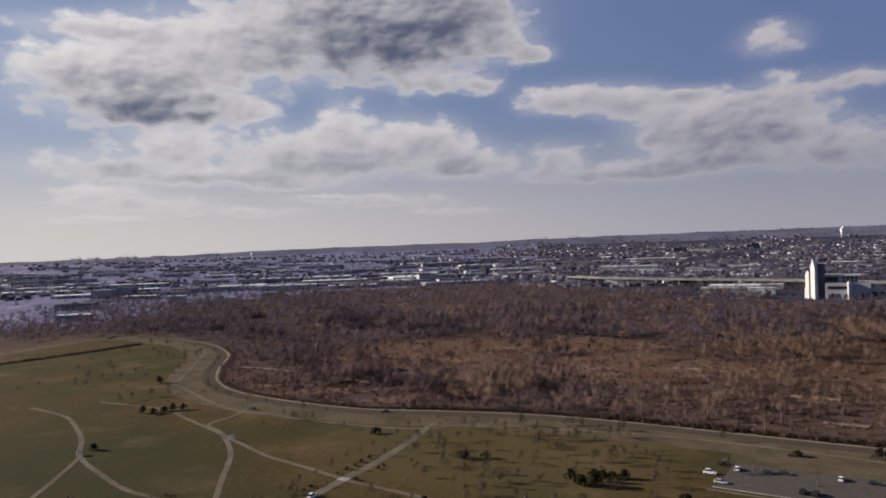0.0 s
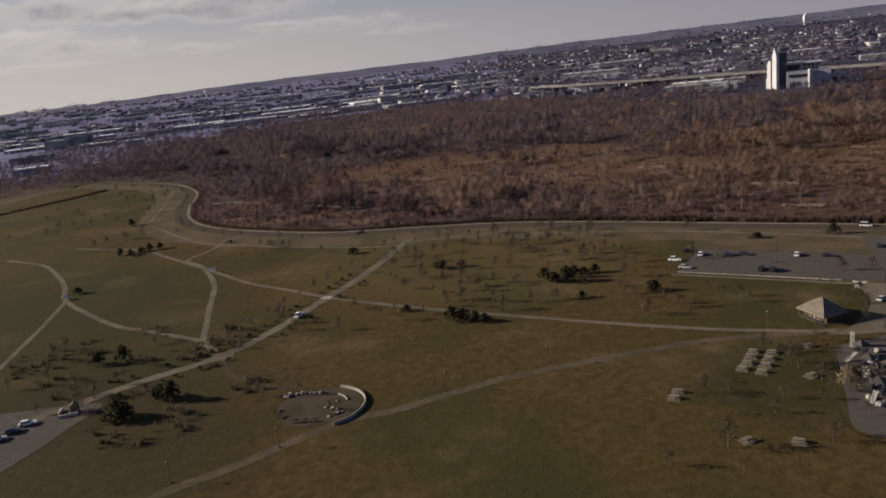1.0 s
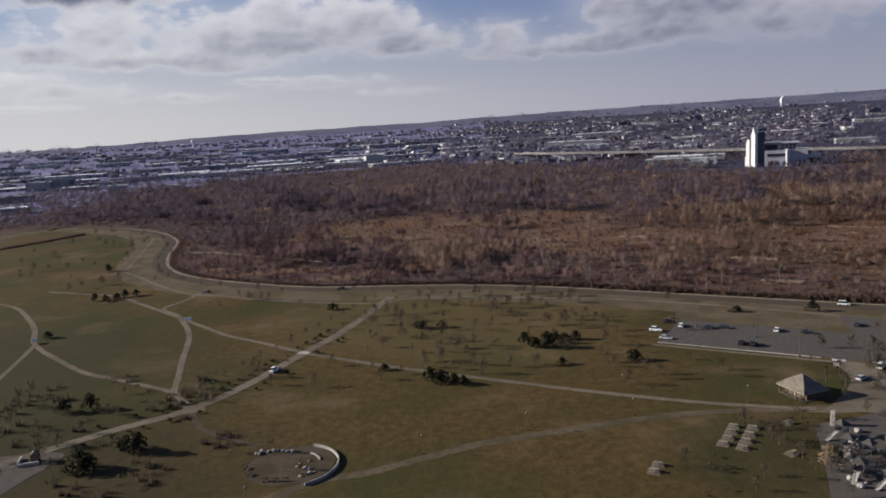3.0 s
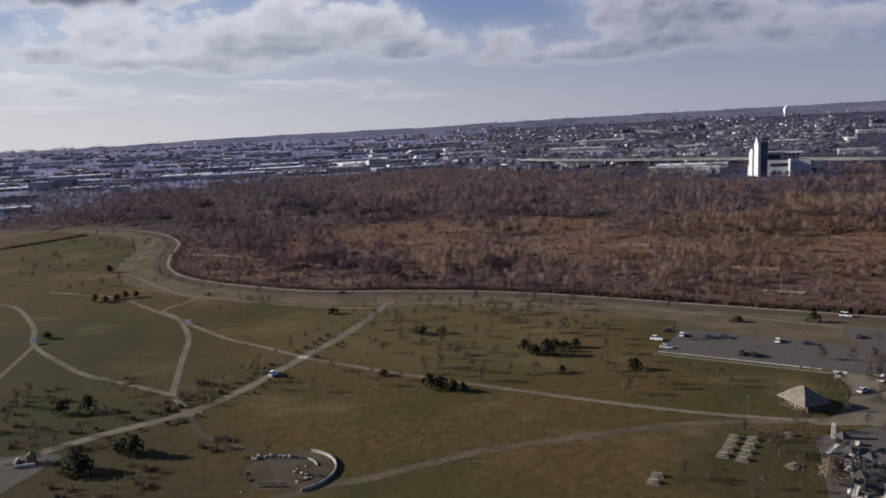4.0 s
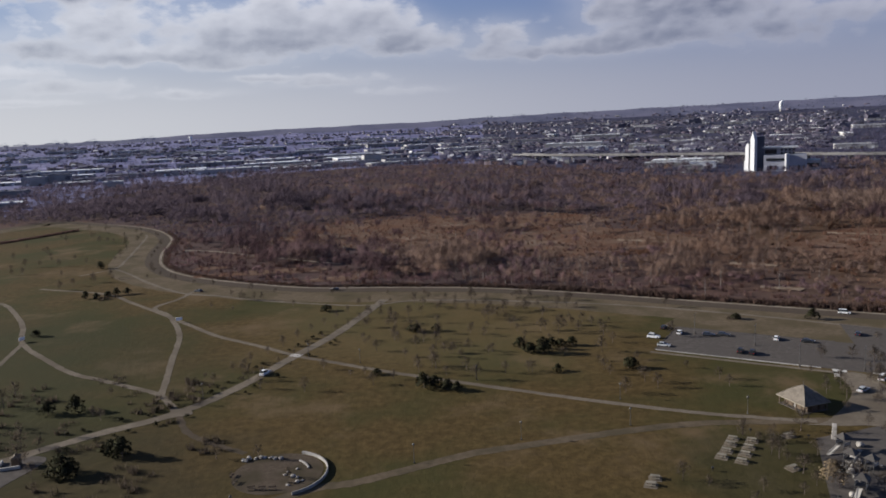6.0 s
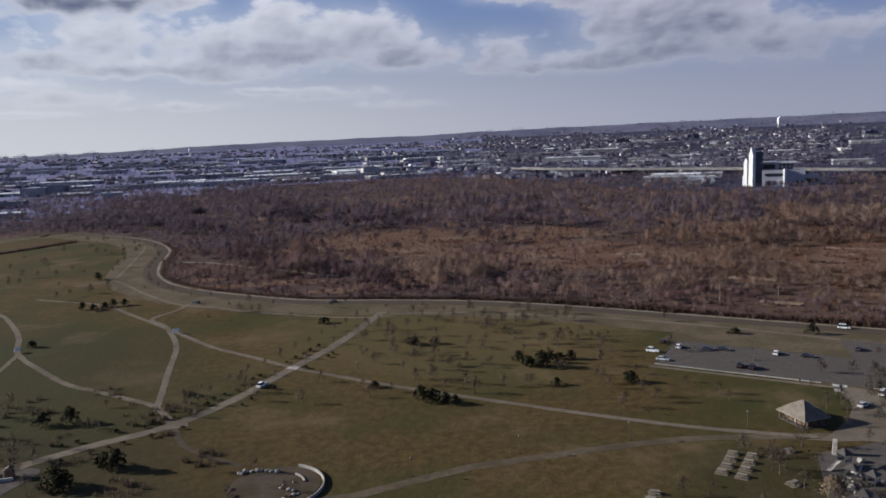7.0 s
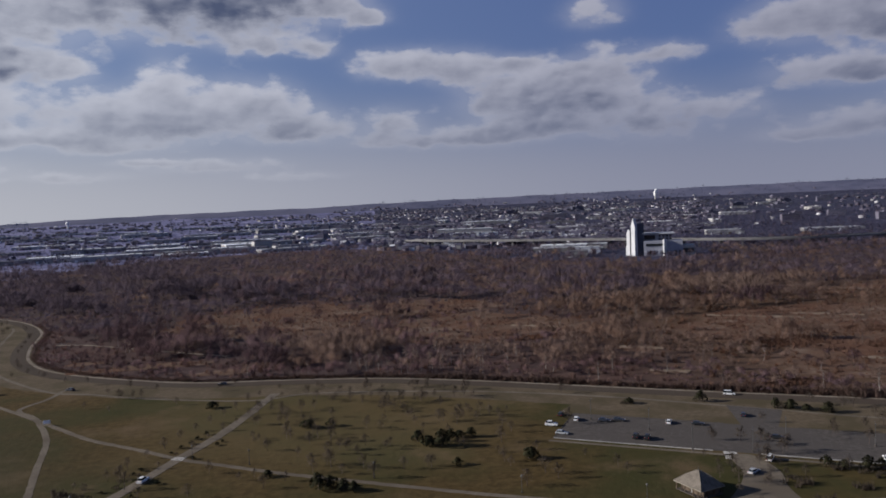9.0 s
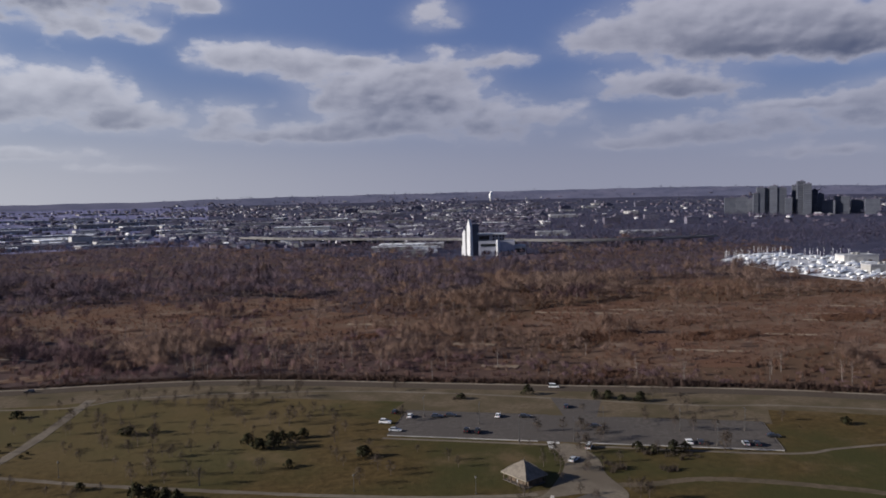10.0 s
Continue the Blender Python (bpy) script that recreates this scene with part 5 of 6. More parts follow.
for i, (px_, py_, turn) in enumerate(((-42, 179, 80), (-40.5, 175, 70), (-36, 171, 15), (-33.5, 170.5, 5), (-31, 170.2, 0), (-27, 173, -30))):
    m = pose(px_, py_, .1, 0, 0, turn)
    if i == 0:
        bench.matrix_basis = m
    else:
        copy_thing(bench, m)

# ---- playground ----
sheet("playground_pad", [(102, 176), (112, 178), (124, 179), (118, 160), (108, 140), (98, 128), (84, 134), (90, 150), (97, 165)], .10, LOT, "grey rubber playground surface", "playground")
SLIDE = material("pale_plastic", (.30, .28, .25), (.38, .355, .32), 3, rough=.4, spread=.1)
DULL_BLUE = material("dull_dark_panel", (.040, .036, .034), (.07, .062, .056), 3, rough=.6)


def build_play_tower():
    ob = thing("play_tower", Matrix(), "climbing tower with pale slide and dark roof", "play structure", "play structures")
    for x_ in (-1, 1):
        for y_ in (-1, 1):
            part("post", rod(bmesh.new(), (x_, y_, 0), (x_, y_, 3.2), .07, .07, 8), STEEL, ob)
    part("platform", boxed(0, 0, 1.5, 2.2, 2.2, .12, bevel=.02), DULL_BLUE, ob)
    bm = bmesh.new()
    bmesh.ops.create_cone(bm, cap_ends=True, segments=4, radius1=1.9, radius2=.1, depth=1.1, matrix=Matrix.Translation((0, 0, 3.7)) @ Matrix.Rotation(radians(45), 4, "Z"))
    part("roof", bm, DULL_BLUE, ob)
    sl = part("slide", slab_profile([(1.0, 1.55), (1.6, 1.5), (3.9, .3), (4.6, .25), (4.6, .17), (3.8, .2), (1.5, 1.38), (1.0, 1.42)], .4, 1.0), SLIDE, ob, "pale plastic slide")
    for y_ in (-.42, .42):
        part("slide_edge", rod(bmesh.new(), (1.2, y_, 1.75), (4.2, y_, .45), .06, .06, 6), SLIDE, sl)
    for y_ in (-1, 1):
        part("guard_panel", boxed(0, y_, 1.65, 1.9, .06, .7), SLIDE, ob)
    lad = part("ladder", rod(rod(bmesh.new(), (-1.1, -.4, 1.6), (-1.9, -.4, 0), .04, .04, 6), (-1.1, .4, 1.6), (-1.9, .4, 0), .04, .04, 6), STEEL, ob)
    for k in range(5):
        t = (k + .5) / 5
        part("rung", rod(bmesh.new(), (-1.9 + .8 * t, -.4, 1.6 * t), (-1.9 + .8 * t, .4, 1.6 * t), .025, .025, 5), STEEL, lad)
    return ob


play = build_play_tower()
for i, (px_, py_, turn, s) in enumerate(((104, 168, 200, 1.1), (101, 160, 215, 1.1), (104, 157, 30, 1.0), (96, 148, 225, 1.1), (110, 158, 60, 1.0), (100, 143, 200, 1.0))):
    m = pose(px_, py_, .1, 0, 0, turn)
    if i == 0:
        play.matrix_basis = m @ Matrix.Scale(s, 4)
    else:
        copy_thing(play, m).scale = (s, s, s)
slabs = build_boulder(14, STONE, "pale angular climbing rock on the playground", "climbing rocks")
for i in range(16):
    u = i / 15
    m = pose(107 - 14 * u + r2.uniform(-2.5, 2.5), 170 - 27 * u + r2.uniform(-2, 2), .1, 0, 0, r2.uniform(0, 360))
    s = r2.uniform(1.0, 2.2)
    if i == 0:
        slabs.matrix_basis = m @ Matrix.Scale(s, 4)
    else:
        copy_thing(slabs, m).scale = (s * r2.uniform(.7, 1.5), s * .8, s * r2.uniform(.6, 1.2))
obelisk = tagged(part("stone_pillar", slab_profile([(-.8, 0), (-.7, 3.4), (.5, 3.8), (.8, 0)], .6, .8), STONE), "tall pale stone pillar on the playground", "pillar")
obelisk.matrix_basis = pose(106, 175, .1, 0, 0, 60)
# tan-leaved tree by the playground
tan_v, tan_t = [], []
for i in range(900):
    a, b, rr = rng.uniform(0, 6.28), rng.uniform(-.6, 1.5), rng.uniform(.55, 1.0)
    c = np.array([math.cos(a) * math.cos(b) * 3.1 * rr, math.sin(a) * math.cos(b) * 3.1 * rr, 3.4 + math.sin(b) * 3.2 * rr])
    for k in range(1):
        q = [c + np.array([rng.uniform(-.28, .28) for _ in range(3)]) for _ in range(3)]
        tan_t.append((len(tan_v), len(tan_v) + 1, len(tan_v) + 2))
        tan_v += q
tan_tree = tree_thing("leafy_oak", bare_tree(rng, 6.5, 2.6, 9, 10)[0], (np.array(tan_v), np.array(tan_t)), BARK, TAN_LEAF, "round tree holding tan dead leaves", "")
tan_tree.matrix_basis = pose(91.5, 151, .05)

# ---- avenue end with gate house ----
sheet("turning_circle", [(-124, 200), (-108, 200), (-97, 200), (-93, 196), (-97, 184), (-101, 172), (-108, 160), (-130, 150), (-150, 170), (-145, 195)], .105, LOT, "grey asphalt turning circle", "road")


def build_gate():
    ob = thing("gate_kiosk", pose(-100.5, 193.5, .1, 0, 0, 12), "small dark gate kiosk with low white walls", "kiosk")
    part("body", boxed(1.4, .8, 0, 2.0, 1.8, 2.4, bevel=.04), DARK_WOOD, ob)
    part("roof", slab_profile([(.1, 2.35), (1.4, 3.1), (2.7, 2.35)], 1.3, .7), ROOF_TILE, ob).location = (0, .8, 0)
    part("window", boxed(.38, .8, 1.1, .06, 1.0, .8), GLASS, ob)
    part("low_wall", boxed(0, -1.2, 0, 5.2, .45, .8, bevel=.05), CONCRETE, ob, "low white wall")
    part("low_wall", boxed(-2.8, 2.4, 0, .45, 4.0, .8, bevel=.05), CONCRETE, ob, "low white wall")


build_gate()
for a_, b_ in (((-113, 192), (-107, 186)), ((-120, 198), (-112, 191))):
    strip("stop_line", [a_, tuple((p + q) / 2 for p, q in zip(a_, b_)), b_], .5, .115, PAINT, "white painted road line", "road line", thick=.005)


def build_sign():
    ob = thing("info_sign", Matrix(), "white notice board on two posts by the path", "sign", "notice boards")
    for x_ in (-.9, .9):
        part("post", boxed(x_, 0, 0, .1, .1, 1.8), DARK_WOOD, ob)
    part("board", boxed(0, 0, .7, 2.2, .12, 1.2, bevel=.02), WHITE, ob, "white board")
    return ob


sign = build_sign()
for i, (px_, py_, turn) in enumerate(((-96, 338, 20), (-155, 320, 60))):
    m = pose(px_, py_, .08, 0, 0, turn)
    if i == 0:
        sign.matrix_basis = m @ Matrix.Scale(1.2, 4)
    else:
        copy_thing(sign, m)

for k in range(5):      # zebra crossing where the path meets the avenue
    d = Vector((-14, -29, 0)).normalized()
    c = Vector((-38, 276, 0)) + Vector((d.y, -d.x, 0)) * (-1.8 + .9 * k)
    strip("crossing_stripe_%d" % (k + 1), [flat(c - d * 1.6), flat(c), flat(c + d * 1.6)], .5, .125, CONCRETE, "worn white crossing stripe", "crossing stripe", thick=.01)
sheet("crossing_pad", [(-70, 228), (-64, 229.5), (-62, 223), (-68, 221)], .118, PATHWAY, "pale concrete pad where paths meet", "path", smooth=False, thick=.02)

# ---- museum with tower ----
def build_museum():
    ob = thing("science_museum", pose(461, 963, 0, 0, 0, -26), "white museum with tall finned observation tower", "museum")
    turn = Matrix.Translation((2, 0, 0)) @ Matrix.Rotation(radians(-42), 4, "Z")
    tower = [part("tower_fin", slab_profile([(-9.0, 0), (-9.0, 12), (-7.6, 14), (-7.6, 30), (-4.8, 36), (-1.8, 34), (-1.8, 0)], 2.6, .92), TOWER_WHITE, ob, "tall white slab of the tower"),
             part("tower_fin", slab_profile([(.6, 0), (.6, 40), (3.9, 51), (7.2, 40), (7.2, 0)], 2.6, .92), TOWER_WHITE, ob, "tall white slab of the tower"),
             part("tower_core", boxed(-.1, .2, 0, 3.5, 4.6, 42, bevel=.2), DARK_TOWER, ob, "shaded recess with lifts"),
             part("mast", rod(bmesh.new(), (3.9, 0, 49.5), (3.9, 0, 57), .3, .08, 6), STEEL, ob)]
    for k in range(9):
        tower.append(part("recess_window", boxed(-.1, -2.1, 3 + 3.9 * k, 2.8, .5, 3.3), GLASS, ob))
    for p in tower:
        p.matrix_basis = turn
    part("shaft", boxed(13, 6, 0, 9, 10, 44, bevel=.3), DARK_TOWER, ob, "grey shaded service shaft")
    part("hall", boxed(42, 10, 0, 50, 32, 20, bevel=.4), TOWER_GREY, ob, "grey exhibition hall")
    part("upper_hall", boxed(34, 14, 19.9, 34, 22, 9, bevel=.4), TOWER_GREY, ob)
    part("roof_slab", boxed(36, 13, 28.8, 42, 26, 1.4, bevel=.2), TOWER_WHITE, ob, "pale flat roof slab")
    part("glass_wall", boxed(31, -6.3, 13, 22, .8, 3.2), GLASS, ob)
    part("upper_glass", boxed(25, 2.6, 21.5, 14, .9, 5.5), GLASS, ob)
    for x_, w_, h_ in ((44, 2.8, 22),):
        part("white_pylon", boxed(x_, -8.5, 0, w_, 6, h_, rz=-40, bevel=.3), TOWER_WHITE, ob, "bright white pylon wall")
    part("wing", boxed(74, 12, 0, 18, 26, 13, bevel=.4), SHED_WALL, ob)
    for k in range(4):
        for n in range(2):
            part("upper_window", boxed(38 + 4.6 * k, 2.7, 21 + 4 * n, 2.6, .7, 2.4), GLASS, ob)
    part("wing_glass", boxed(74, -1.3, 4, 14, .8, 5), GLASS, ob)
    for k in range(9):
        part("hall_window", boxed(20 + 5.4 * k, -6.35, 2, 2.2, .7, 5), GLASS if k % 3 else TOWER_GREY, ob)


build_museum()


# ---- viaduct ----
def build_viaduct():
    line = smoothed([(250, 1500), (300, 1400), (400, 1290), (480, 1220), (545, 1150), (600, 1075), (660, 1010), (760, 965), (900, 960)], 6)
    ob = thing("viaduct", Matrix(), "long pale concrete motorway viaduct on piers", "viaduct")
    pts = [(p.x, p.y) for p in line]
    for nm, w, z, th, side in (("deck", 24, 11.5, 1.6, 0), ("parapet", .5, 12.7, 1.3, -11.8), ("parapet", .5, 12.7, 1.3, 11.8)):
        p = new(nm, mesh_of(nm, *ribbon(pts[::3], w, z, thick=th, side=side), VIADUCT))
        p.parent = ob
    pier = None
    for a, b in zip(line[::2], line[1::2]):
        d = (b - a).normalized()
        for s in (-7, 7):
            m = Matrix.Translation((a.x + d.y * s, a.y - d.x * s, 0)) @ Matrix.Rotation(math.atan2(d.y, d.x), 4, "Z")
            if pier is None:
                pier = part("pier", boxed(0, 0, 0, 2.4, 3.2, 10, bevel=.2), VIADUCT, ob).data
                ob.children[-1].matrix_basis = m
            else:
                q = new("pier", pier)
                q.parent, q.matrix_basis = ob, m


build_viaduct()


# ---- sheds, blocks and towers ----
def build_shed(x, y, w, d, h, turn, seed, skin=None):
    r_ = random.Random(seed)
    ob = thing("warehouse", pose(x, y, float(rise(x, y)) - .3, 0, 0, turn), "long low warehouse with a %s flat roof" % ("pale" if seed % 3 else "grey"), "warehouse", "warehouses")
    part("wall", boxed(0, 0, 0, w, d, h), skin or SHED_WALL, ob)
    roof = part("roof", boxed(0, 0, h, w + .8, d + .8, .7, bevel=.1), skin or (SHED_ROOF if seed % 3 else CITY_ROOF), ob)
    for sy_ in (-1, 1):
        part("parapet", boxed(0, sy_ * d / 2, h + .7, w, .5, .5), SHED_WALL, roof)
    for k in range(max(2, int(w / 18))):
        part("roof_unit", boxed(r_.uniform(-.4, .4) * w, r_.uniform(-.35, .35) * d, h + .7, 4, 3, 2), SHED_WALL, roof)
    for k in range(max(2, int(w / 16))):
        part("loading_door", boxed((k + .5) * w / max(2, int(w / 16)) - w / 2, -d / 2 - .1, .2, 4.2, .3, 4.2), DARK_WOOD if k % 3 else WHITE, ob)
    return ob


def build_block(x, y, w, d, h, turn, mat, label, storeys, name="apartment_block", cat="apartment block", group="tall blocks"):
    ob = thing(name, pose(x, y, float(rise(x, y)) - .3, 0, 0, turn), label, cat, group)
    part("wall", boxed(0, 0, 0, w, d, h), mat, ob)
    part("roof", box(boxed(0, 0, h, w + .6, d + .6, .8), w * .1, 0, h + .7, w * .35, d * .4, 3.2), CITY_ROOF, ob)
    me = None
    for k in range(storeys):
        z = h * (k + .35) / storeys
        if me is None:
            me = part("window_band", boxed(0, 0, 0, w + .4, d + .4, h / storeys * .4), BAND, ob, "dark ribbon of windows")
            me.location = (0, 0, z)
        else:
            q = new("window_band", me.data)
            q.parent, q.location = ob, (0, 0, z)
    return ob


SHEDS = [(-569, 1184, 50, 9), (-472, 975, 36, 8), (-640, 1443, 38, 16), (-610, 1462, 44, 18), (-429, 1229, 26, 13), (-814, 2324, 80, 10), (-467, 1865, 60, 9), (-404, 1900, 90, 9),
         (-321, 1558, 110, 9), (-292, 1310, 34, 8), (-425, 1610, 90, 9), (-246, 1728, 130, 9), (-160, 1608, 75, 8), (-427, 2636, 130, 10), (-223, 2281, 90, 10), (-5, 2504, 120, 10),
         (-1221, 3039, 130, 10), (-85, 1768, 70, 9), (-39, 1720, 36, 16), (445, 1838, 120, 15), (650, 2323, 95, 12), (398, 2278, 110, 10)]
for i, (sx, sy, w, h) in enumerate(SHEDS):
    build_shed(sx, sy, w * 1.1, rng.uniform(35, 60) if w > 45 else 24, h, rng.uniform(2, 16) if sx < 300 else -20, i)
for i, (sx, sy, w, d, h) in enumerate(((472, 1150, 70, 20, 8), (406, 1112, 60, 24, 7), (398, 1000, 30, 16, 8), (552, 1689, 34, 20, 12))):
    build_shed(sx, sy, w, d, h, -24, 31 + i)
for i, (sx, sy, w) in enumerate([(429, 1754, 60), (478, 1742, 45), (439, 1058, 36), (431, 1135, 70), (550, 1643, 40), (579, 1639, 30), (313, 1388, 34)]):      # bright white halls near the viaduct
    build_shed(sx, sy, w, w * .45, 9, -22, 301 + 3 * i, BOAT_WHITE)
for i in range(92):
    a, r = radians(rng.uniform(-33, 7)), rng.triangular(1250, 3900, 1900)
    sx, sy = r * math.sin(a), r * math.cos(a)
    if inside(np.array([sx]), np.array([sy]), WOOD)[0]:
        continue
    build_shed(sx, sy, rng.uniform(60, 190), rng.uniform(25, 60), rng.uniform(4.5, 8), rng.uniform(2, 16), 60 + i)
for i in range(30):
    a, r = radians(rng.uniform(6, 40)), rng.triangular(1500, 3900, 2200)
    build_shed(r * math.sin(a), r * math.cos(a), rng.uniform(50, 110), rng.uniform(18, 35), rng.uniform(5, 9), rng.choice((-24, -22, 66)), 140 + i)
for a_, e_, w in ((44.42, -0.48, 36), (45.17, -0.45, 34), (45.74, -0.58, 17), (46.02, -0.19, 13), (46.34, 0.19, 21), (46.81, 0.14, 17), (47.17, 0.29, 21), (47.64, 0.16, 27), (48.11, -0.54, 19), (48.5, 0.29, 17), (48.85, 0.55, 21), (49.26, 0.39, 21), (49.66, -0.04, 19), (50.01, -0.31, 19), (50.57, -0.77, 36), (51.32, -0.48, 38), (52.2, -0.72, 32), (53.07, -0.69, 36)):
    r = rng.uniform(2450, 2600)
    tx, ty = r * math.sin(radians(a_)), r * math.cos(radians(a_))
    build_block(tx, ty, w, rng.uniform(18, 26), 82.5 + r * math.tan(radians(e_)) - float(rise(tx, ty)), -a_ + rng.uniform(-12, 12), DARK_TOWER, "tall grey residential tower in the distance", 14, "high_rise", "high-rise")
for i in range(34):
    a, r = radians(rng.uniform(2, 42)), rng.uniform(1900, 4100)
    h = rng.uniform(9, 17)
    build_block(r * math.sin(a), r * math.cos(a), rng.uniform(22, 55), rng.uniform(14, 22), h, rng.choice((-24, -22, 66, 5)), CITY_WALL, "distant mid-rise block with window bands", max(4, int(h / 4)))


def town(n, a0, a1, r0, r1, turn, seed, size=1.0):
    """Joined small houses with pitched or flat roofs: vertices, faces, material of each face."""
    g_ = np.random.default_rng(seed)
    a, r = np.radians(g_.uniform(a0, a1, n)), g_.uniform(r0, r1, n)
    x, y = r * np.sin(a), r * np.cos(a)
    c_, s_ = math.cos(radians(turn)), math.sin(radians(turn))
    u, v = x * c_ + y * s_, -x * s_ + y * c_
    v = np.round(v / 34) * 34 + g_.uniform(-5, 5, n)          # rows along the streets
    x, y = u * c_ - v * s_, u * s_ + v * c_
    ok = ~inside(x, y, WOOD) & (np.hypot(x, y) > 1000)
    ok &= patchy(x, y, 140, 2) + .5 * patchy(x, y, 47, 9) > g_.uniform(-.45, .55, n)
    x, y = x[ok], y[ok]
    n = len(x)
    w, d, h = g_.uniform(9, 24, n) * size, g_.uniform(7, 11, n) * size, g_.uniform(3.8, 7, n)
    pitch = np.where(g_.random(n) < .55, g_.uniform(2, 4, n), .3)
    z = rise(x, y) - .5
    t = radians(turn) + np.where(g_.random(n) < .3, math.pi / 2, 0) + g_.uniform(-.06, .06, n)
    local = np.array([(-1, -1), (1, -1), (1, 1), (-1, 1), (-1, -1), (1, -1), (1, 1), (-1, 1), (-1, 0), (1, 0)]) / 2
    zz = np.stack([z] * 4 + [z + h] * 4 + [z + h + pitch] * 2, 1)
    lx, ly = local[None, :, 0] * w[:, None], local[None, :, 1] * d[:, None]
    vx = lx * np.cos(t)[:, None] - ly * np.sin(t)[:, None] + x[:, None]
    vy = lx * np.sin(t)[:, None] + ly * np.cos(t)[:, None] + y[:, None]
    tri = np.array([(0, 1, 5), (0, 5, 4), (2, 3, 7), (2, 7, 6), (1, 2, 6), (1, 6, 5), (3, 0, 4), (3, 4, 7), (5, 6, 9), (7, 4, 8), (4, 5, 9), (4, 9, 8), (6, 7, 8), (6, 8, 9)])
    idx = np.array([0] * 10 + [1] * 4)
    # walls and roofs have vertices of their own, so that each is one island
    V = np.stack([vx, vy, zz], -1)
    V = np.concatenate([V, V], 1)
    tri = np.concatenate([tri[:10], tri[10:] + 10])
    return V.reshape(-1, 3), (tri[None] + (np.arange(n) * 20)[:, None, None]).reshape(-1, 3), np.tile(idx, n)


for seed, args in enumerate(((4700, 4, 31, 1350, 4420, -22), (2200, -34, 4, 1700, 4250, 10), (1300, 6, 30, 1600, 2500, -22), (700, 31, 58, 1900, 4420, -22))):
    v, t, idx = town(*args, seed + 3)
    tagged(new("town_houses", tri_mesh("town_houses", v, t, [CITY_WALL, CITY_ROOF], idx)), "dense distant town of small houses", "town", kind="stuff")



def build_house(w, d, h, pitch, mat, label):
    ob = thing("house", Matrix(), label, "house", "houses beyond the viaduct")
    part("wall", boxed(0, 0, 0, w, d, h), mat, ob)
    part("roof", slab_profile([(-d / 2 - .4, h - .1), (0, h + pitch), (d / 2 + .4, h - .1)], w / 2 + .3, 1.0), CITY_ROOF, ob).rotation_euler = (0, 0, radians(90))
    return ob


house_kinds = [build_house(9, 8, 6.5, 3, SHED_ROOF, "white two-storey house with pitched roof"), build_house(12, 8.5, 7.5, 2.6, CITY_WALL, "pale house with pitched grey roof"),
               build_house(8, 10, 8, 3.4, SHED_WALL, "narrow grey house with pitched roof"), build_house(16, 9, 7, 2.2, CITY_WALL, "long pale row house with low roof")]
done = 0
for i in range(900):
    a, r = radians(rng.uniform(4, 25)), rng.uniform(1330, 2000)
    hx, hy = r * math.sin(a), r * math.cos(a)
    if inside(np.array([hx]), np.array([hy]), WOOD)[0] or float(patchy(hx, hy, 90, 2)) < rng.uniform(-1, .2):
        continue
    m = pose(hx, hy, float(rise(hx, hy)) - .2, 0, 0, rng.choice((-22, 68)) + rng.uniform(-4, 4))
    if done < 4:
        house_kinds[done].matrix_basis = m
    else:
        copy_thing(rng.choice(house_kinds), m)
    done += 1
    if done > 230:
        break

# leafless trees between the houses
clump = [copse_tree(rng, 10, 4.4, 0, 22, .5), copse_tree(rng, 8, 4.2, 0, 20, .5), copse_tree(rng, 12, 4.8, 0, 24, .5)]
n = 15500
a, r = np.radians(nrng.uniform(-36, 58, n)), np.sqrt(nrng.uniform(1000 ** 2, 4600 ** 2, n))
x, y = r * np.sin(a), r * np.cos(a)
ok = ~inside(x, y, WOOD) & (patchy(x, y, 110, 5) > nrng.uniform(-.9, .6, n)) & ((a > .07) | ((nrng.random(n) < .5) & (r < 4250)))
x, y = x[ok], y[ok]
spots = np.stack([x, y, rise(x, y), nrng.uniform(0, 6.28, len(x)), nrng.uniform(.8, 1.6, len(x)), nrng.integers(0, 3, len(x))], 1)
# past 2500 m the trees switch to the hazier tint
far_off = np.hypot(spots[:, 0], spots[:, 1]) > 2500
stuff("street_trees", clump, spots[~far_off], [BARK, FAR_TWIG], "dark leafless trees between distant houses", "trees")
stuff("distant_trees", clump, spots[far_off], [HAZE_TWIG, HAZE_TWIG], "leafless trees in the far town, tinted for haze", "trees")
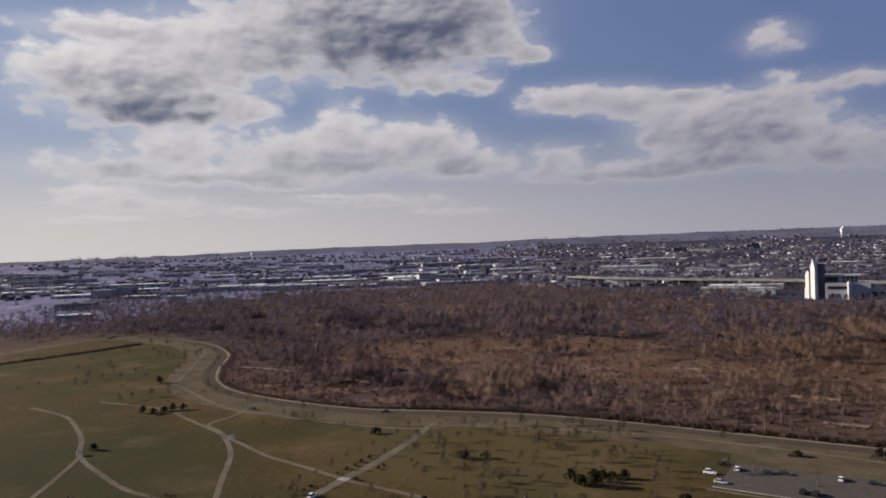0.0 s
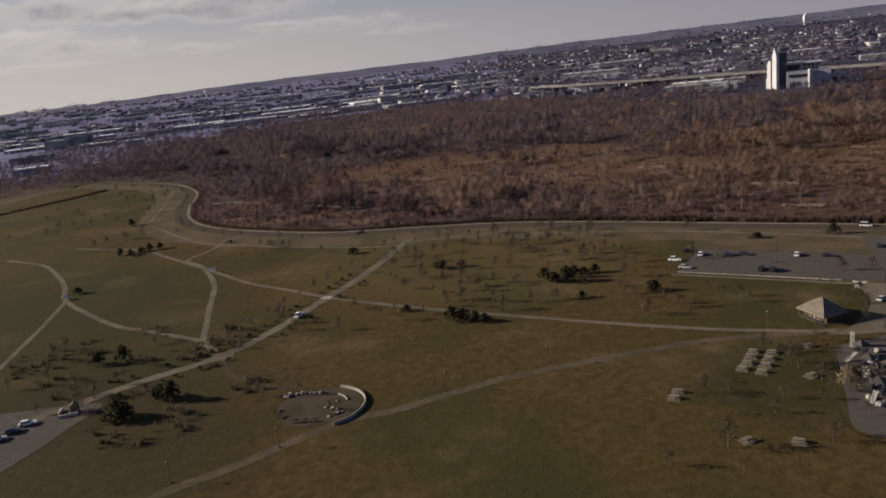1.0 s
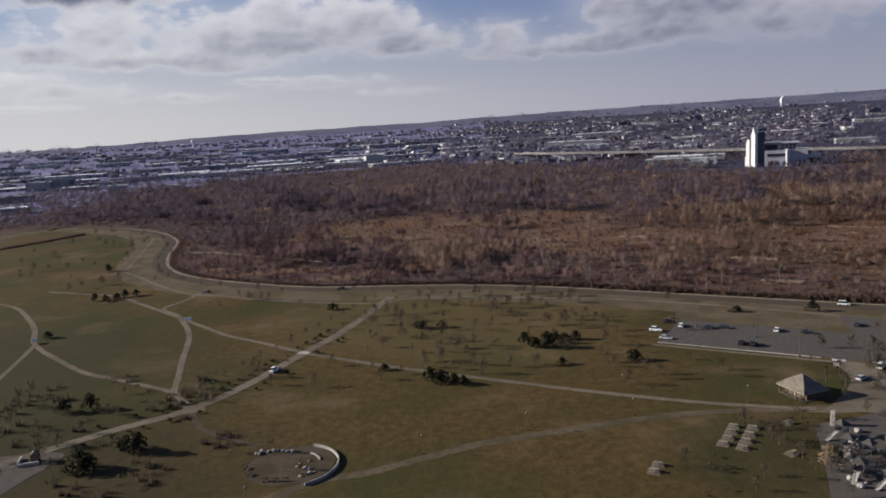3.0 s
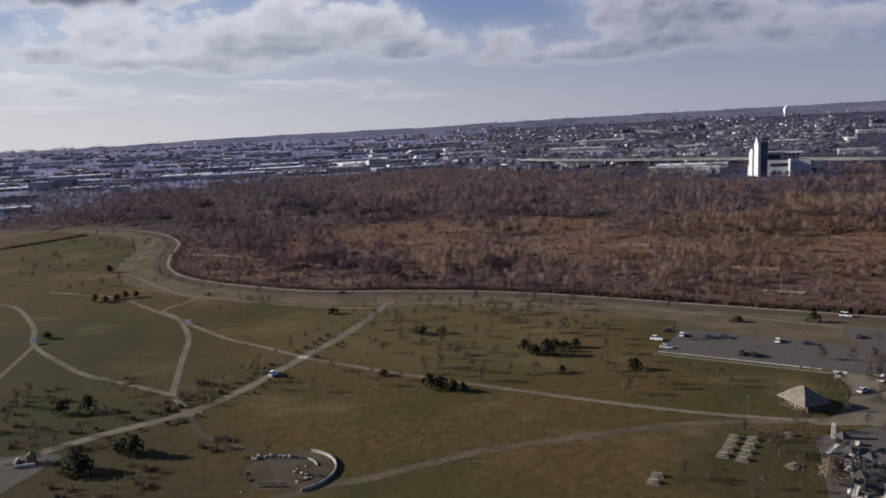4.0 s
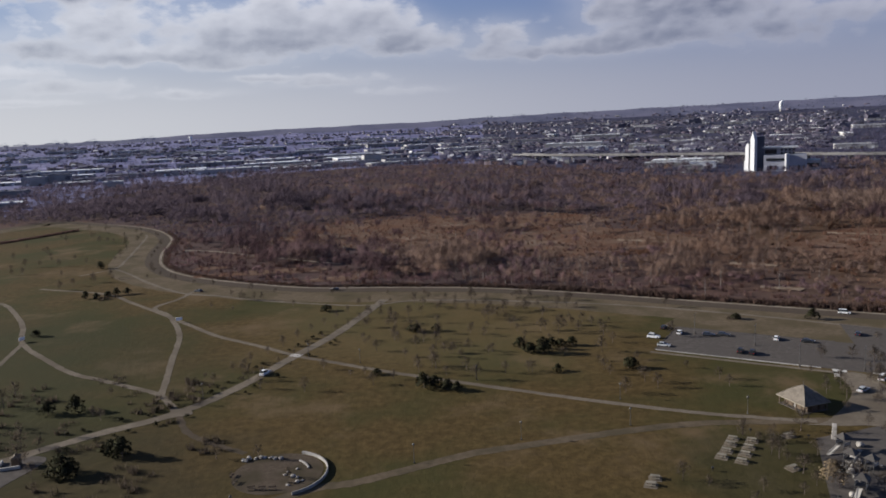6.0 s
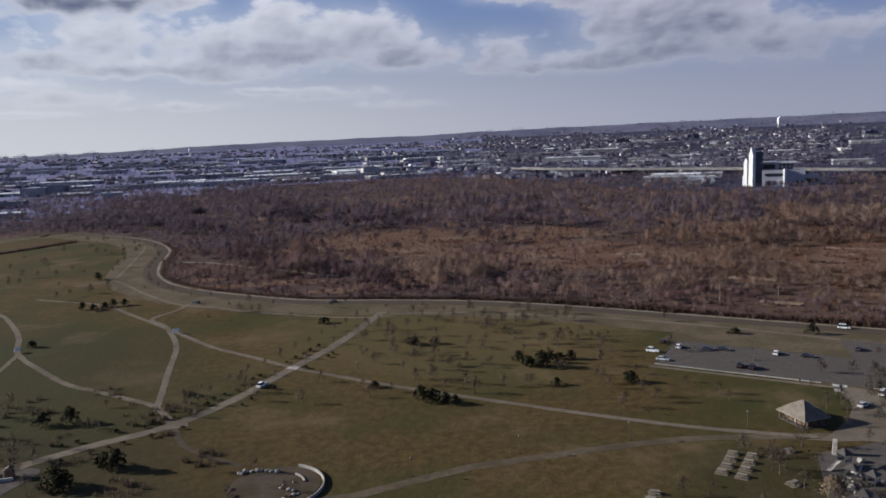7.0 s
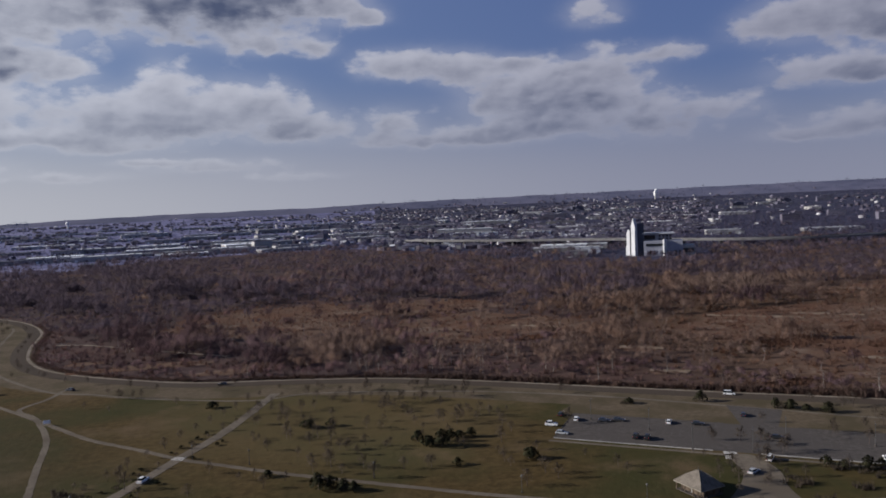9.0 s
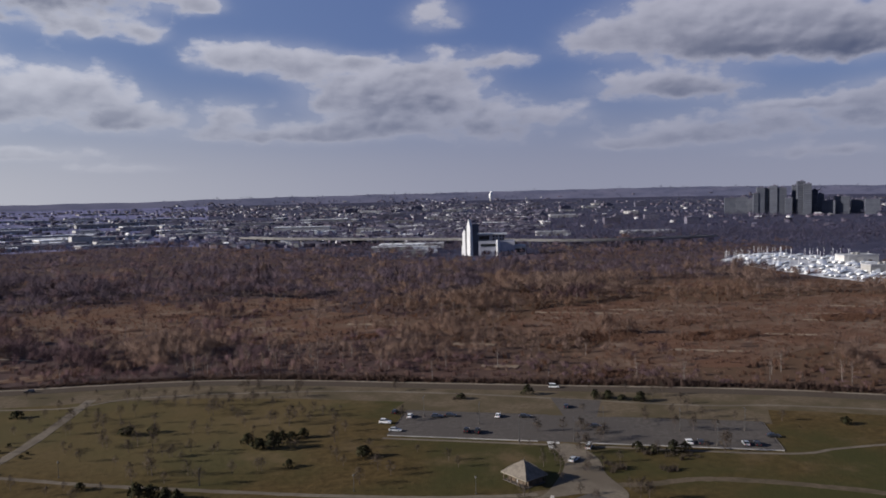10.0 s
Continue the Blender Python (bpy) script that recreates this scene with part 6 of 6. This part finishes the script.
# dark wooded belts behind the marina and along the left of the woods
for nm, cx, cy, sx, sy, n in (("tree_belt", 1000, 1000, 240, 120, 1500), ("tree_belt", 1350, 1150, 350, 130, 1200), ("tree_belt", 430, 1080, 110, 110, 900), ("tree_belt", 700, 1090, 140, 70, 500), ("tree_belt", 180, 1500, 160, 60, 350), ("tree_belt", -560, 1500, 220, 330, 1100), ("tree_belt", -420, 980, 60, 120, 500), ("tree_belt", -330, 850, 60, 40, 260), ("tree_belt", -500, 830, 90, 60, 420), ("tree_belt", -520, 1250, 90, 130, 500), ("tree_belt", 900, 1500, 350, 160, 1300), ("tree_belt", 1500, 1900, 420, 200, 900)):
    x, y = nrng.normal(cx, sx, n), nrng.normal(cy, sy, n)
    ok = ~inside(x, y, LAWN) & (x > -600) & ~((x > 600) & (x < 830) & (y < 760)) & ~((np.abs(x - 475) < 45) & (np.abs(y - 975) < 40))
    x, y = x[ok], y[ok]
    spots = np.stack([x, y, rise(x, y), nrng.uniform(0, 6.28, len(x)), nrng.uniform(.6, 1.1, len(x)), nrng.integers(0, 3, len(x))], 1)
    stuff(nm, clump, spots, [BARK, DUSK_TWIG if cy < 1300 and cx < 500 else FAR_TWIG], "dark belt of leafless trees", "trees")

# ---- marina yard ----
YARD = [(664, 696), (628, 560), (622, 462), (700, 480), (780, 572), (806, 655), (806, 728), (756, 752)]
sheet("boat_yard", YARD, .07, SHED_ROOF, "pale gravel yard of the marina", "boat yard")


def build_boat(length, mast_h, kind):
    ob = thing("boat", Matrix(), "laid-up boat under white winter cover%s" % (", mast standing" if mast_h else ""), "boat", "boats ashore in the marina yard")
    bm = bmesh.new()
    rows = []
    for k in range(7):
        t = k / 6
        wd = .17 * length * math.sin(math.pi * min(.97, .2 + .62 * t)) * (1 - max(0, t - .7) * 2.9)
        rows.append([bm.verts.new((length * (t - .5), s * wd * f, z)) for s, f, z in ((-1, 1, 2.4), (-1, .6, 1.3), (0, 0, .9), (1, .6, 1.3), (1, 1, 2.4))])
    for p, q in zip(rows, rows[1:]):
        for i in range(4):
            bm.faces.new((p[i], p[i + 1], q[i + 1], q[i]))
    bm.faces.new(rows[0]), bm.faces.new(rows[-1][::-1])
    hull = part("hull", bm, BOAT_WHITE, ob)
    bm = bmesh.new()
    rows = []
    for k in range(7):
        t = k / 6
        wd = .175 * length * math.sin(math.pi * min(.97, .2 + .62 * t)) * (1 - max(0, t - .7) * 2.9)
        top = 2.9 + .55 * kind * math.sin(t * 3.1)
        rows.append([bm.verts.new((length * (t - .5), s * wd, z)) for s, z in ((-1, 2.35), (-.55, 2.35 + .7 * (top - 2.35)), (0, top), (.55, 2.35 + .7 * (top - 2.35)), (1, 2.35))])
    for p, q in zip(rows, rows[1:]):
        for i in range(4):
            bm.faces.new((p[i], q[i], q[i + 1], p[i + 1]))
    bm.faces.new(rows[0][::-1]), bm.faces.new(rows[-1])
    part("cover", bm, BOAT_WHITE, ob, "white shrink-wrapped cover")
    for sx in (-.25, .2):
        part("cradle", box(boxed(sx * length, 0, 0, .3, .25 * length, .95), sx * length, 0, 0, .8, .8, .4), STEEL, ob)
    if mast_h:
        part("mast", rod(bmesh.new(), (.05 * length, 0, 2.3), (.05 * length, 0, mast_h), .16, .11, 6), SHED_ROOF, ob)
    return ob


boats = [build_boat(9, 0, .6), build_boat(12, 0, 1.6), build_boat(11, 16, .4), build_boat(14, 0, 2.4), build_boat(10, 14, .4)]
done = 0
for i in range(1500):
    bx, by = rng.uniform(620, 808), rng.uniform(462, 752)
    gx, gy = round(bx / 15) * 15 + rng.uniform(-2, 2), round(by / 7) * 7 + rng.uniform(-1, 1)
    if not inside(np.array([gx]), np.array([gy]), YARD)[0] or rng.random() < .62:
        continue
    far = gy > 590 and rng.random() < .55
    k = rng.choice((2, 4)) if far else rng.choice((0, 1, 1, 3))
    m = pose(gx, gy, .1, 0, 0, rng.choice((20, 200)) + rng.uniform(-8, 8))
    if done < 5:
        boats[done].matrix_basis = m
    else:
        copy_thing(boats[k], m).scale = (1.25, 1.3, .8)
    done += 1
    if done > 250:
        break
for i, (sx, sy, w, d, h) in enumerate(((700, 520, 30, 16, 8), (770, 600, 40, 18, 9), (800, 560, 26, 14, 7))):
    build_shed(sx, sy, w, d, h, -20, 202 + 3 * i)

# ---- far chimney with steam ----
cx, cy = 4300 * math.sin(radians(27.5)), 4300 * math.cos(radians(27.5))
ch = thing("chimney", pose(cx, cy, float(rise(cx, cy))), "tall far chimney trailing white steam", "chimney")
top = 82.5 + 4300 * math.tan(radians(-.25)) - float(rise(cx, cy))
part("stack", rod(bmesh.new(), (0, 0, 0), (0, 0, top), 4.5, 3.2, 12), CONCRETE, ch)
bm = bmesh.new()
for k in range(13):
    t = k / 12
    bmesh.ops.create_icosphere(bm, subdivisions=2, radius=4 + 5 * math.sin(t * 3.0) + rng.uniform(-1, 1), matrix=Matrix.Translation((rng.uniform(-3, 3) + 5 * t, 0, top + 2 + 36 * t)))
for v in bm.verts:
    v.co += Vector((noise.noise(v.co * .09), noise.noise(v.co * .09 + Vector((9, 3, 1))), noise.noise(v.co * .11 + Vector((2, 7, 5))))) * 6
part("steam", bm, WHITE, ch, "white steam cloud", smooth=True)


# ---- harbour cranes and a tank on the skyline ----
def build_crane(h):
    ob = thing("harbour_crane", Matrix(), "far grey harbour crane on the skyline", "crane", "harbour cranes")
    for x_ in (-9, 9):
        for y_ in (-7, 7):
            part("leg", rod(bmesh.new(), (x_, y_, 0), (x_ * .6, y_ * .6, h * .62), 1.2, 1.0, 5), TOWER_GREY, ob)
    part("portal", boxed(0, 0, h * .6, 16, 12, 3), TOWER_GREY, ob)
    part("boom", boxed(-18, 0, h * .66, 74, 4, 3), TOWER_GREY, ob)
    part("frame", rod(rod(bmesh.new(), (6, 0, h * .62), (0, 0, h), 1.2, .8, 5), (0, 0, h), (-48, 0, h * .68), .6, .5, 5), TOWER_GREY, ob)
    return ob


crane = build_crane(42)
for i, a_ in enumerate((-25.4, -24.3, -22.4, -21.9, -20.1, -17.0, -16.4)):
    r = 4250
    x_, y_ = r * math.sin(radians(a_)), r * math.cos(radians(a_))
    m = pose(x_, y_, float(rise(x_, y_)) - 6, 0, 0, rng.uniform(-40, 40))
    if i == 0:
        crane.matrix_basis = m
    else:
        copy_thing(crane, m)
x_, y_ = 3500 * math.sin(radians(-13.96)), 3500 * math.cos(radians(-13.96))
tank = thing("water_tower", pose(x_, y_, float(rise(x_, y_))), "white far water tower", "water tower")
part("shaft", rod(bmesh.new(), (0, 0, 0), (0, 0, 26), 3.5, 3.0, 12), WHITE, tank)
part("bowl", rod(bmesh.new(), (0, 0, 24), (0, 0, 33), 5, 9, 16), WHITE, tank)
part("cap", rod(bmesh.new(), (0, 0, 33), (0, 0, 38), 9, 3, 16), WHITE, tank)
